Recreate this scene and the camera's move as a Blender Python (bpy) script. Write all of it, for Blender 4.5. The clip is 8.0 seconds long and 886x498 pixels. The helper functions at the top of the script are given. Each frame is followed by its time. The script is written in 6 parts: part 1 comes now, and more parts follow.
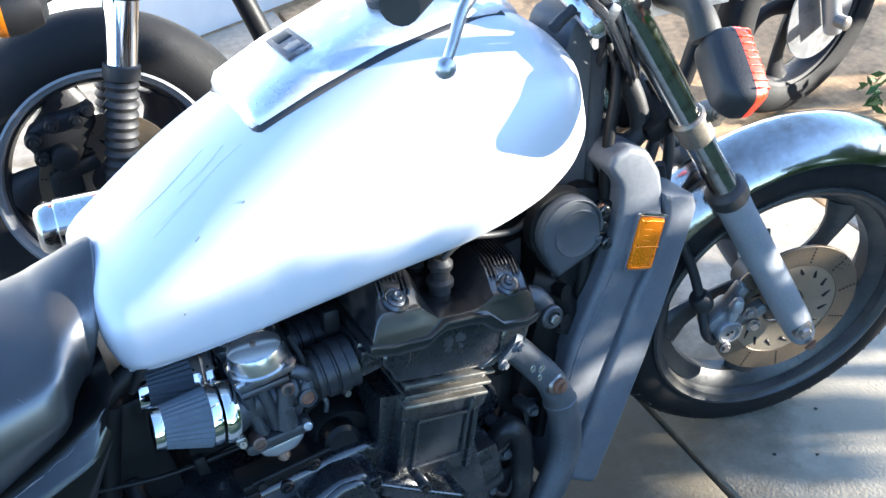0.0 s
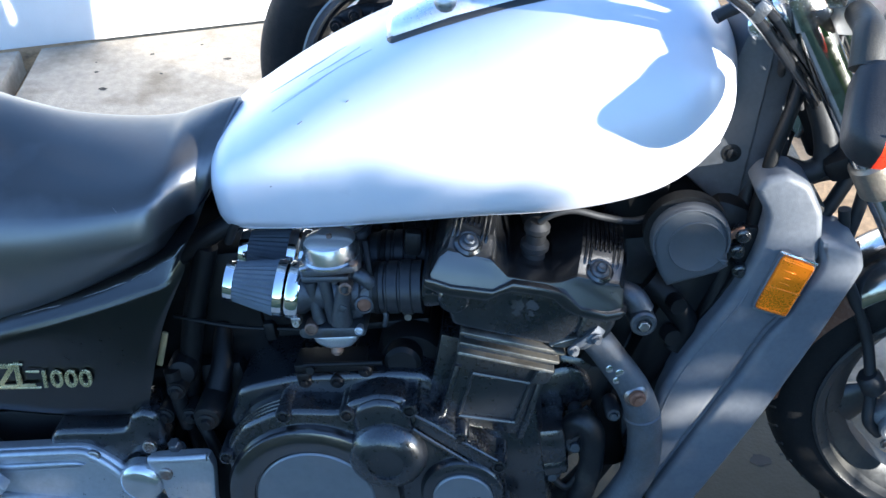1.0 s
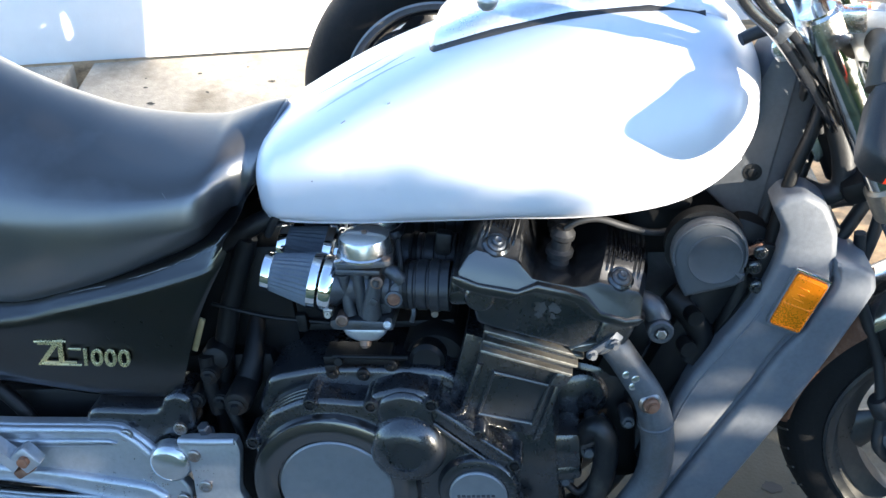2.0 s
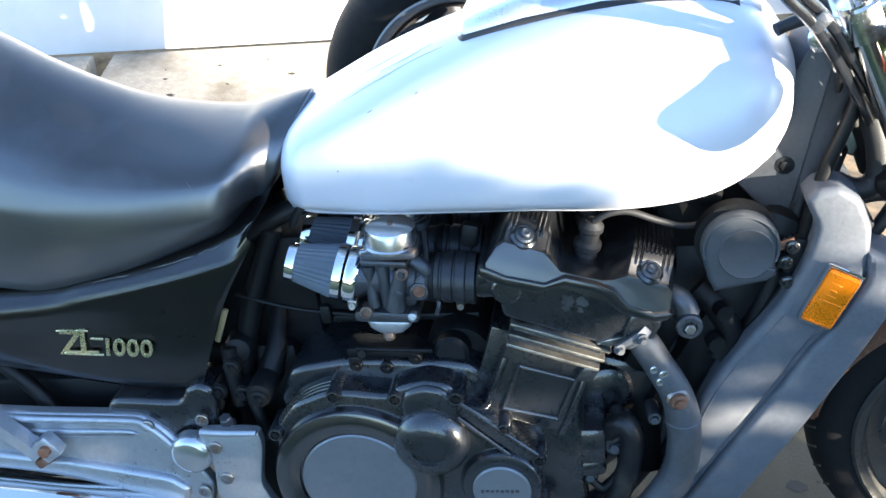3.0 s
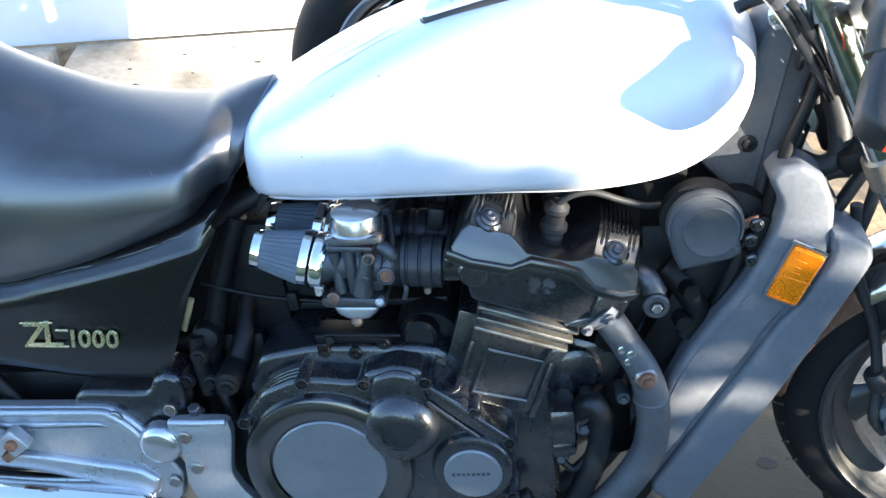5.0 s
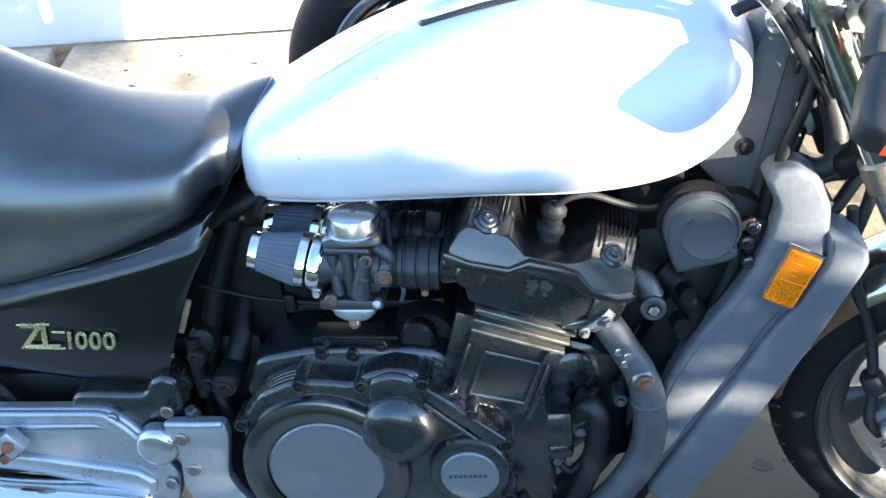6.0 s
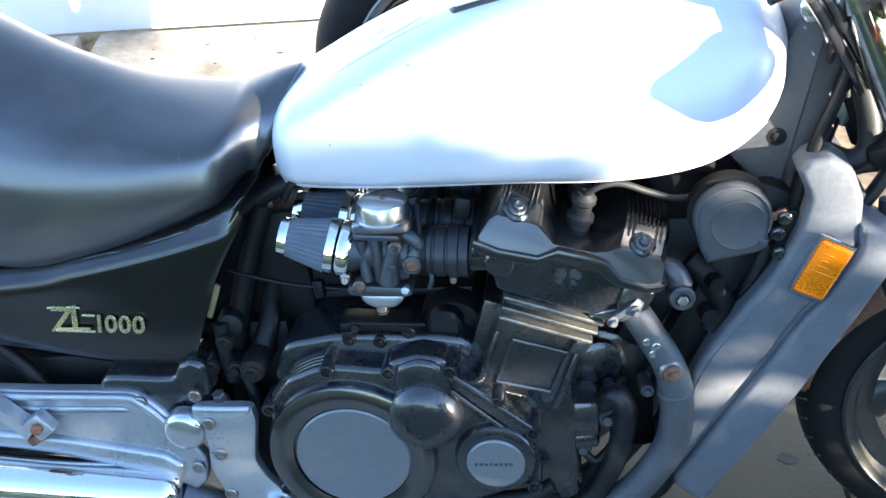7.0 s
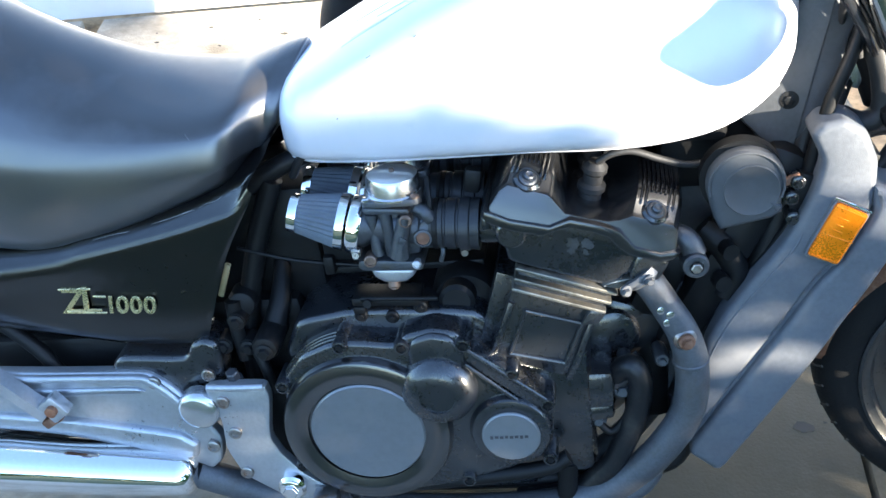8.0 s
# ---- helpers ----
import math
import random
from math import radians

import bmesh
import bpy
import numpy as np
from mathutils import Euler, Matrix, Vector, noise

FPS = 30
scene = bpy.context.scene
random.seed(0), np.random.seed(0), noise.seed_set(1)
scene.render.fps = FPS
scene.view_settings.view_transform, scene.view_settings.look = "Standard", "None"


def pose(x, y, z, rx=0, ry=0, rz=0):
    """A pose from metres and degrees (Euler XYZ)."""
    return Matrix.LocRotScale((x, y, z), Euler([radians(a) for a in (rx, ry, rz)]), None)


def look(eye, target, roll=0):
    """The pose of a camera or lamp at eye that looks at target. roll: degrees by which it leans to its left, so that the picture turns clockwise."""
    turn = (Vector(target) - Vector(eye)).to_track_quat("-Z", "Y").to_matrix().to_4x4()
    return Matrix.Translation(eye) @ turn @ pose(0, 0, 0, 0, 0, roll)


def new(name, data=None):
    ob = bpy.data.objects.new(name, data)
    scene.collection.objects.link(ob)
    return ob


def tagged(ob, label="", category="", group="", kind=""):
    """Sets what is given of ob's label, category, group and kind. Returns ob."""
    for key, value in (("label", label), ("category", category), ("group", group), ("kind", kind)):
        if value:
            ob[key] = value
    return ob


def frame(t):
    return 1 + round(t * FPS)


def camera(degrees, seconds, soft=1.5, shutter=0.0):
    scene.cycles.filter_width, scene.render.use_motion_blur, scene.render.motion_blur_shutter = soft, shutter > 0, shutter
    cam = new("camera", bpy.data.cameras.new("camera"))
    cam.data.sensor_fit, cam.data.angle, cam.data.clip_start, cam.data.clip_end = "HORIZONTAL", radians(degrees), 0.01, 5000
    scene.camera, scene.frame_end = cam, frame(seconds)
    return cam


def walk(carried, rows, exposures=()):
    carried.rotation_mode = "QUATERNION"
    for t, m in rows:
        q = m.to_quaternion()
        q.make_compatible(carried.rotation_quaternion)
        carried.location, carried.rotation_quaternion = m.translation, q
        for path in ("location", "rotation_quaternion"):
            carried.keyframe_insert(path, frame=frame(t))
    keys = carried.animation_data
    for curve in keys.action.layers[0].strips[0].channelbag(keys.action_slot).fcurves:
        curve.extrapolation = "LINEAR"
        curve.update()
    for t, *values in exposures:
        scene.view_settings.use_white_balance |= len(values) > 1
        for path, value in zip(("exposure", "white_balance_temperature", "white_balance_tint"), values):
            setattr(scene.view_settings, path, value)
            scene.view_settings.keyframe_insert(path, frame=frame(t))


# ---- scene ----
# ---- camera ----
cam = camera(45.8, 8.0)
METRES, EYE, TILT, LEAN, TURN = 0.68, 1.57, -38.0, 10.0, -28.0
ROWS = [
    (0.0, 0.0, 0.0, 0.0, 0.0, 0.0, -0.0),
    (0.2, 0.1433, 0.0724, 0.0417, 3.7334, -1.271, -2.701),
    (0.3, 0.1803, 0.1032, 0.0587, 5.2581, -1.639, -4.3912),
    (0.5, 0.3038, 0.1652, 0.0834, 11.31, -3.02, -8.42),
    (0.7, 0.4514, 0.1664, 0.0775, 17.2963, -4.4334, -15.3203),
    (0.8, 0.5177, 0.172, 0.0743, 19.7562, -5.2557, -16.7277),
    (1.0, 0.6465, 0.1655, 0.0681, 25.33, -5.86, -18.4),
    (1.1, 0.6705, 0.1539, 0.0641, 26.016, -5.0036, -19.6973),
    (1.2, 0.6881, 0.1337, 0.0492, 24.8056, -3.6807, -20.5251),
    (1.3, 0.7081, 0.1181, 0.0368, 25.4703, -3.6894, -20.3551),
    (1.5, 0.7323, 0.1067, 0.0119, 25.82, -3.21, -21.14),
    (1.7, 0.7291, 0.0967, -0.0012, 26.9946, -3.7312, -21.331),
    (2.8, 0.6941, 0.0778, -0.0348, 27.4421, -4.0939, -21.3775),
    (3.0, 0.6863, 0.0949, -0.032, 28.02, -4.4, -21.79),
    (3.5, 0.683, 0.1013, -0.0295, 27.11, -4.03, -20.7),
    (4.0, 0.6884, 0.0986, -0.0286, 26.65, -4.15, -20.9),
    (4.5, 0.6945, 0.1112, -0.0306, 26.27, -4.42, -21.04),
    (4.7, 0.6985, 0.1099, -0.0347, 26.4652, -4.552, -20.868),
    (5.8, 0.6993, 0.1039, -0.0332, 26.1813, -4.0075, -20.963),
    (6.0, 0.6962, 0.1041, -0.0353, 26.14, -4.27, -20.95),
    (6.5, 0.7036, 0.1042, -0.0409, 25.8, -4.54, -20.47),
    (7.0, 0.6846, 0.0954, -0.0543, 27.29, -5.03, -21.49),
    (7.5, 0.6829, 0.0977, -0.0622, 26.73, -5.1, -21.26),
    (8.0, 0.6818, 0.1074, -0.0757, 27.66, -6.11, -20.21),
]
# the machine's own axes against the level ground
CONTACT = Matrix.Translation((0.965, -0.05, 0))
LEVEL = Matrix.Translation((0, 0, 0.06)) @ CONTACT @ pose(0, 0, 0, -4, 0, 0) @ pose(0, 0, 0, 0, -7, 0) @ CONTACT.inverted()
EXPOSURES = [(0.0, 2.78, 5650, 9), (0.5, 2.27, 5050, 9), (1.0, 2.40, 5350, 9), (1.5, 2.54, 5800, 9), (3.0, 2.88, 6080, 9), (4.5, 2.99, 6080, 9), (8.0, 3.12, 6100, 9)]
walk(cam, [(t, LEVEL @ pose(0, -1.11, EYE, TILT, LEAN, TURN) @ pose(METRES * x, METRES * y, METRES * z, 90 + pitch, roll, yaw)) for t, x, y, z, yaw, pitch, roll in ROWS], EXPOSURES)

# ---- world and sun ----
SUN_DIR = Vector((0.8596, -0.4667, 0.2079)).normalized()
world = bpy.data.worlds.new("sky")
scene.world = world
world.use_nodes = True
wn = world.node_tree.nodes
sky = wn.new("ShaderNodeTexSky")
sky.sky_type = "NISHITA"
sky.sun_disc = False
sky.air_density, sky.dust_density, sky.ozone_density = 1.0, 0.3, 3.5
sky.sun_elevation = math.asin(SUN_DIR.z)
sky.sun_rotation = math.atan2(SUN_DIR.x, SUN_DIR.y)
haze = wn.new("ShaderNodeHueSaturation")
haze.inputs["Saturation"].default_value, haze.inputs["Value"].default_value = 0.88, 1.15
world.node_tree.links.new(sky.outputs[0], haze.inputs["Color"])
world.node_tree.links.new(haze.outputs[0], wn["Background"].inputs[0])
wn["Background"].inputs[1].default_value = 0.11
sun = new("sun", bpy.data.lights.new("sun", "SUN"))
sun.data.energy, sun.data.angle, sun.data.color = 4.6, radians(0.55), (1.0, 0.87, 0.68)
sun.matrix_world = look(SUN_DIR * 20, (0, 0, 0))


# ---- materials ----
def material(name, colour, rough=0.5, metal=0.0, vary=0.15, scale=30.0, bump=0.0, bump_scale=200.0, coat=0.0, second=None, mask=(0.5, 0.7), mask_scale=6.0, rough_vary=0.12, spec=0.5, alpha_trans=0.0, coat_rough=0.06, coat_ior=1.5):
    """A surface with colour variation at two scales, optional stains of a second colour, roughness variation and fine relief."""
    m = bpy.data.materials.new(name)
    m.use_nodes = True
    nt = m.node_tree
    n, l = nt.nodes, nt.links
    b = n["Principled BSDF"]
    b.inputs["Metallic"].default_value = metal
    b.inputs["Specular IOR Level"].default_value = spec
    b.inputs["Coat Weight"].default_value = coat
    b.inputs["Coat Roughness"].default_value = coat_rough
    b.inputs["Coat IOR"].default_value = coat_ior
    b.inputs["Transmission Weight"].default_value = alpha_trans
    co = n.new("ShaderNodeTexCoord")
    fine, broad = n.new("ShaderNodeTexNoise"), n.new("ShaderNodeTexNoise")
    for tex, sc in ((fine, scale * 6), (broad, scale * 0.4)):
        tex.inputs["Scale"].default_value = sc
        tex.inputs["Detail"].default_value = 5
        l.new(co.outputs["Object"], tex.inputs["Vector"])
    both = n.new("ShaderNodeMath")
    both.operation = "ADD"
    l.new(fine.outputs[0], both.inputs[0])
    l.new(broad.outputs[0], both.inputs[1])
    rng = n.new("ShaderNodeMapRange")
    rng.inputs["From Min"].default_value, rng.inputs["From Max"].default_value = 0.6, 1.4
    rng.inputs["To Min"].default_value, rng.inputs["To Max"].default_value = 1 - vary, 1 + vary
    l.new(both.outputs[0], rng.inputs["Value"])
    mul = n.new("ShaderNodeVectorMath")
    mul.operation = "SCALE"
    mul.inputs[0].default_value = colour
    l.new(rng.outputs[0], mul.inputs["Scale"])
    out = mul.outputs[0]
    if second:
        spots = n.new("ShaderNodeTexNoise")
        spots.inputs["Scale"].default_value, spots.inputs["Detail"].default_value, spots.inputs["Roughness"].default_value = mask_scale, 7, 0.62
        l.new(co.outputs["Object"], spots.inputs["Vector"])
        ramp = n.new("ShaderNodeMapRange")
        ramp.inputs["From Min"].default_value, ramp.inputs["From Max"].default_value = mask
        l.new(spots.outputs[0], ramp.inputs["Value"])
        mix = n.new("ShaderNodeMix")
        mix.data_type = "RGBA"
        mix.inputs["B"].default_value = (*second, 1)
        l.new(ramp.outputs[0], mix.inputs["Factor"])
        l.new(out, mix.inputs["A"])
        out = mix.outputs["Result"]
    l.new(out, b.inputs["Base Color"])
    rr = n.new("ShaderNodeMapRange")
    rr.inputs["From Min"].default_value, rr.inputs["From Max"].default_value = 0.6, 1.4
    rr.inputs["To Min"].default_value, rr.inputs["To Max"].default_value = max(rough - rough_vary, 0.02), min(rough + rough_vary, 1)
    l.new(both.outputs[0], rr.inputs["Value"])
    l.new(rr.outputs[0], b.inputs["Roughness"])
    if bump:
        grain = n.new("ShaderNodeTexNoise")
        grain.inputs["Scale"].default_value, grain.inputs["Detail"].default_value = bump_scale, 4
        l.new(co.outputs["Object"], grain.inputs["Vector"])
        bp = n.new("ShaderNodeBump")
        bp.inputs["Strength"].default_value, bp.inputs["Distance"].default_value = bump, 0.002
        l.new(grain.outputs[0], bp.inputs["Height"])
        l.new(bp.outputs[0], b.inputs["Normal"])
    return m


TANK = material("tank_paint", (0.64, 0.64, 0.685), 0.44, 0.24, 0.03, 5, coat=0.15, rough_vary=0.04, second=(0.55, 0.555, 0.615), mask=(0.62, 0.8), mask_scale=14)
CHROME = material("chrome", (0.86, 0.87, 0.88), 0.07, 1.0, 0.05, 30, rough_vary=0.04)
WORN_CHROME = material("worn_chrome", (0.72, 0.71, 0.69), 0.2, 1.0, 0.15, 40, rough_vary=0.12, second=(0.25, 0.15, 0.08), mask=(0.56, 0.72), mask_scale=25)
CONSOLE = material("scuffed_bright_metal", (0.62, 0.62, 0.64), 0.36, 0.75, 0.10, 30, 0.1, 300, second=(0.82, 0.81, 0.81), mask=(0.52, 0.62), mask_scale=26)
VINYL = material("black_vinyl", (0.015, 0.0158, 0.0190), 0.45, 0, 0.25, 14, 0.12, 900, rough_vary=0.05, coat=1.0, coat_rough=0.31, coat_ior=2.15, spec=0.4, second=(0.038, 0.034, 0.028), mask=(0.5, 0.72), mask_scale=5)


def film_and_sheen(m, tint, low, high):
    """Dull dusty film painted by the normal on faces that look up, leaving sheen as a band."""
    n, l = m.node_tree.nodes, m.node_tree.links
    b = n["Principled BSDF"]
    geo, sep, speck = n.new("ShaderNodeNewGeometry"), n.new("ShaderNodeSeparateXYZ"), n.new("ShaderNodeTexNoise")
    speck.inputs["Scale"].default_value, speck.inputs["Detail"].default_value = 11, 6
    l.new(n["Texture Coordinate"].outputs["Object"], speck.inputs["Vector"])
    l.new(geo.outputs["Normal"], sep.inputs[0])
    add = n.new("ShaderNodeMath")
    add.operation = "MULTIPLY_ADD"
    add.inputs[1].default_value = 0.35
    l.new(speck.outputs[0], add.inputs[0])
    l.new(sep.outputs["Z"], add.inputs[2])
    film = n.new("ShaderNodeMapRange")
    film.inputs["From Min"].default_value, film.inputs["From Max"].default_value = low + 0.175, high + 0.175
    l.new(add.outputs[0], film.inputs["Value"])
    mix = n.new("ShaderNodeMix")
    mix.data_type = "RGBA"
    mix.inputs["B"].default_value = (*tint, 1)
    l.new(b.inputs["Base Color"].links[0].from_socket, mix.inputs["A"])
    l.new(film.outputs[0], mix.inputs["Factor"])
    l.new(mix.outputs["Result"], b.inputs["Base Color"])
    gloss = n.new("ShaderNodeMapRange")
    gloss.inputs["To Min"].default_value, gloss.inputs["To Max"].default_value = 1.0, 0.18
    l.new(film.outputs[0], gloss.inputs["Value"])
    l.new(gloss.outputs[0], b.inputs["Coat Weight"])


# top dulled by its normal so the seat's side keeps a painted band of sheen
film_and_sheen(VINYL, (0.034, 0.032, 0.031), 0.68, 0.92)
BLACK = material("black_gloss_paint", (0.010, 0.0105, 0.012), 0.20, 0, 0.2, 20, 0.03, 250, coat=1.0, coat_rough=0.22, coat_ior=1.55, rough_vary=0.08, second=(0.022, 0.022, 0.023), mask=(0.55, 0.75), mask_scale=9)
COVER_BLACK = material("polished_black_paint", (0.006, 0.006, 0.0072), 0.30, 0, 0.2, 20, coat=1.0, coat_rough=0.13, coat_ior=1.85, rough_vary=0.03, second=(0.0072, 0.0072, 0.0085), mask=(0.55, 0.75), mask_scale=12)
ENGINE = material("dusty_black_engine_paint", (0.0095, 0.0110, 0.0140), 0.30, 0.0, 0.25, 30, 0.05, 260, second=(0.024, 0.0255, 0.0275), mask=(0.50, 0.78), mask_scale=9, rough_vary=0.14, coat=0.9, coat_rough=0.16, coat_ior=1.55)
FIN = material("worn_fin_metal", (0.30, 0.285, 0.25), 0.38, 0.85, 0.2, 50, 0.1, 300, second=(0.10, 0.09, 0.075), mask=(0.52, 0.72), mask_scale=18)
DARK = material("dark_frame_paint", (0.0058, 0.0060, 0.0066), 0.48, 0.0, 0.3, 40, 0.15, 500, spec=0.26, second=(0.009, 0.0085, 0.0075), mask=(0.6, 0.82), mask_scale=16)
GREY_PLASTIC = material("faded_grey_plastic", (0.098, 0.106, 0.121), 0.5, 0, 0.2, 25, 0.2, 700, second=(0.15, 0.15, 0.155), mask=(0.48, 0.75), mask_scale=9)
HORN_GREY = material("dusty_horn_plastic", (0.048, 0.052, 0.058), 0.55, 0, 0.22, 25, 0.2, 700, second=(0.055, 0.057, 0.060), mask=(0.5, 0.75), mask_scale=12)
GUSSET = material("dark_grey_plastic", (0.055, 0.059, 0.066), 0.45, 0, 0.25, 25, 0.2, 600, second=(0.075, 0.078, 0.085), mask=(0.52, 0.75), mask_scale=9)
PALE = material("yellowed_plastic", (0.26, 0.22, 0.12), 0.5, 0, 0.2, 30, 0.1, 300)
KHAKI = material("dusty_khaki_rubber", (0.030, 0.027, 0.021), 0.6, 0, 0.3, 40, 0.2, 400)
BOOT = material("dusty_boot_rubber", (0.020, 0.021, 0.024), 0.42, 0, 0.25, 40, 0.1, 400, second=(0.038, 0.036, 0.033), mask=(0.5, 0.75), mask_scale=14)
RUBBER = material("rubber", (0.016, 0.016, 0.017), 0.55, 0, 0.25, 40, 0.2, 500)
TYRE = material("tyre_rubber", (0.0075, 0.0076, 0.008), 0.7, 0, 0.3, 20, 0.3, 350, second=(0.016, 0.015, 0.0135), mask=(0.55, 0.75), mask_scale=7, spec=0.3)
ALU = material("cast_aluminium", (0.46, 0.475, 0.50), 0.36, 0.8, 0.12, 30, 0.2, 400, second=(0.30, 0.30, 0.31), mask=(0.55, 0.8), mask_scale=12)
ALU_DARK = material("dull_carburettor_metal", (0.085, 0.092, 0.104), 0.42, 0.7, 0.25, 50, 0.3, 500, second=(0.07, 0.062, 0.05), mask=(0.5, 0.75), mask_scale=22)
CALIPER = material("grimy_caliper_metal", (0.25, 0.255, 0.265), 0.45, 0.7, 0.25, 50, 0.3, 500, second=(0.10, 0.08, 0.06), mask=(0.5, 0.75), mask_scale=22)
DISC_SILVER = material("brushed_silver_disc", (0.21, 0.22, 0.235), 0.42, 0.6, 0.10, 18, 0.1, 600, second=(0.24, 0.245, 0.25), mask=(0.5, 0.75), mask_scale=9)
HEADER = material("heat_stained_exhaust", (0.105, 0.112, 0.124), 0.50, 0.5, 0.3, 40, 0.3, 500, second=(0.085, 0.074, 0.062), mask=(0.5, 0.75), mask_scale=13)
PIPE = material("dark_oily_pipe", (0.014, 0.015, 0.017), 0.38, 0.4, 0.3, 40, 0.2, 400, second=(0.07, 0.065, 0.055), mask=(0.52, 0.75), mask_scale=16)
FORK = material("grey_fork_paint", (0.30, 0.32, 0.35), 0.42, 0.45, 0.15, 30, 0.1, 500, second=(0.20, 0.20, 0.21), mask=(0.55, 0.8))
RIM = material("grey_cast_wheel", (0.058, 0.059, 0.060), 0.36, 0.5, 0.25, 25, 0.06, 400, second=(0.13, 0.12, 0.10), mask=(0.5, 0.75), mask_scale=8)
LIP = material("dull_rim_lip", (0.24, 0.245, 0.255), 0.45, 0.35, 0.15, 25, 0.1, 300)
RIM_DARK = material("black_cast_wheel", (0.02, 0.02, 0.022), 0.4, 0.2, 0.25, 25, 0.2, 400)
CARRIER = material("pale_disc_carrier", (0.28, 0.24, 0.185), 0.42, 0.75, 0.2, 40, 0.1, 500, second=(0.30, 0.24, 0.17), mask=(0.5, 0.75), mask_scale=12)
BRAKE_DISC = material("bronzed_brake_disc", (0.185, 0.150, 0.112), 0.36, 0.85, 0.2, 40, 0.1, 500, second=(0.25, 0.18, 0.11), mask=(0.5, 0.75), mask_scale=12)
STEEL = material("zinc_bolt", (0.33, 0.32, 0.31), 0.35, 0.9, 0.2, 60, second=(0.27, 0.14, 0.07), mask=(0.5, 0.75), mask_scale=40)
SATIN = material("satin_bright_metal", (0.60, 0.61, 0.62), 0.24, 0.95, 0.06, 15, rough_vary=0.04)
AGED_CHROME = material("aged_chrome", (0.45, 0.43, 0.40), 0.15, 1.0, 0.12, 12, 0.35, 28, second=(0.28, 0.245, 0.21), mask=(0.46, 0.66), mask_scale=11, rough_vary=0.08)
PITTED = material("pitted_chrome", (0.62, 0.61, 0.58), 0.12, 1.0, 0.10, 20, 0.1, 90, second=(0.26, 0.20, 0.15), mask=(0.52, 0.70), mask_scale=30, rough_vary=0.08)
TARNISH = material("tarnished_clamp_metal", (0.21, 0.185, 0.15), 0.42, 0.7, 0.25, 30, 0.2, 300, second=(0.26, 0.15, 0.08), mask=(0.52, 0.72), mask_scale=22)
BRASS = material("dull_brass", (0.17, 0.118, 0.09), 0.45, 0.6, 0.3, 60, 0.2, 400)
SCUFF = material("pale_scuff", (0.15, 0.15, 0.155), 0.6, 0, 0.5, 90)
GAUGE = material("worn_brown_plate", (0.085, 0.068, 0.068), 0.5, 0.2, 0.4, 60, 0.2, 300, second=(0.30, 0.28, 0.28), mask=(0.55, 0.7), mask_scale=50)
RUN = material("thin_paint_run", (0.625, 0.626, 0.672), 0.44, 0.24, 0.05, 20)
RUST = material("rusty_steel", (0.17, 0.078, 0.042), 0.75, 0.2, 0.35, 60, 0.4, 400, second=(0.27, 0.155, 0.10), mask=(0.5, 0.7), mask_scale=40)
ORANGE = material("amber_reflector", (1.0, 0.26, 0.002), 0.30, 0.5, 0.12, 60, 0.25, 350, coat=0.15)
RED_LENS = material("red_orange_lens", (0.80, 0.040, 0.004), 0.30, 0, 0.2, 60, 0.4, 800, coat=0.25)
GOLD = material("gold_badge", (0.75, 0.66, 0.38), 0.28, 0.9, 0.12, 60)
FILTER = material("blue_grey_filter_cloth", (0.115, 0.135, 0.16), 0.8, 0, 0.2, 80, 0.6, 1200)
CONCRETE = material("concrete", (0.41, 0.35, 0.275), 0.85, 0, 0.30, 7, 0.6, 140, second=(0.22, 0.18, 0.13), mask=(0.48, 0.68), mask_scale=5.5)
DIRT = material("brown_soil", (0.46, 0.30, 0.16), 0.95, 0, 0.40, 9, 1.0, 90, second=(0.20, 0.13, 0.07), mask=(0.5, 0.68), mask_scale=9)
STAIN = material("oil_stain", (0.022, 0.019, 0.015), 0.7, 0, 0.3, 40)
def grime_shade(m, tint, points, radius, depth):
    """Oil, dirt and the machine's shade mixed into the slab colour round a few spots, with a ragged edge."""
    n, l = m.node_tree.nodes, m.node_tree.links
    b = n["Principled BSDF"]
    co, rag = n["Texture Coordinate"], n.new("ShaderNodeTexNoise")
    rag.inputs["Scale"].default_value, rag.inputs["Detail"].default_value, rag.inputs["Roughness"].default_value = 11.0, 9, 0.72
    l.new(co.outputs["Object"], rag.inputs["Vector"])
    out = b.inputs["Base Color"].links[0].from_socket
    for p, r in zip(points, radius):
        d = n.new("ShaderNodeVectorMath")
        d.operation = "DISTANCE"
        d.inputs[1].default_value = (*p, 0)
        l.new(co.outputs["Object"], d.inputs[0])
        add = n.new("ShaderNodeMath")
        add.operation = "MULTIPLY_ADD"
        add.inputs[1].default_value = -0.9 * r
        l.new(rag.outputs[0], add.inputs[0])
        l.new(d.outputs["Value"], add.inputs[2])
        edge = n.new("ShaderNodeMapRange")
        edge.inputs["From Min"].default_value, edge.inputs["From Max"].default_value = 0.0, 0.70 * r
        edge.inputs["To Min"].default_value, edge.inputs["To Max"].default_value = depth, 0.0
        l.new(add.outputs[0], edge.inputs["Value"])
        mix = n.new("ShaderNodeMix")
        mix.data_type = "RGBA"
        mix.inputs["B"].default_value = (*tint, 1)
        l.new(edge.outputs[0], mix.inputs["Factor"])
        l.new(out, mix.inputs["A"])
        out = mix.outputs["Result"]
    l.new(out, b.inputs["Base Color"])


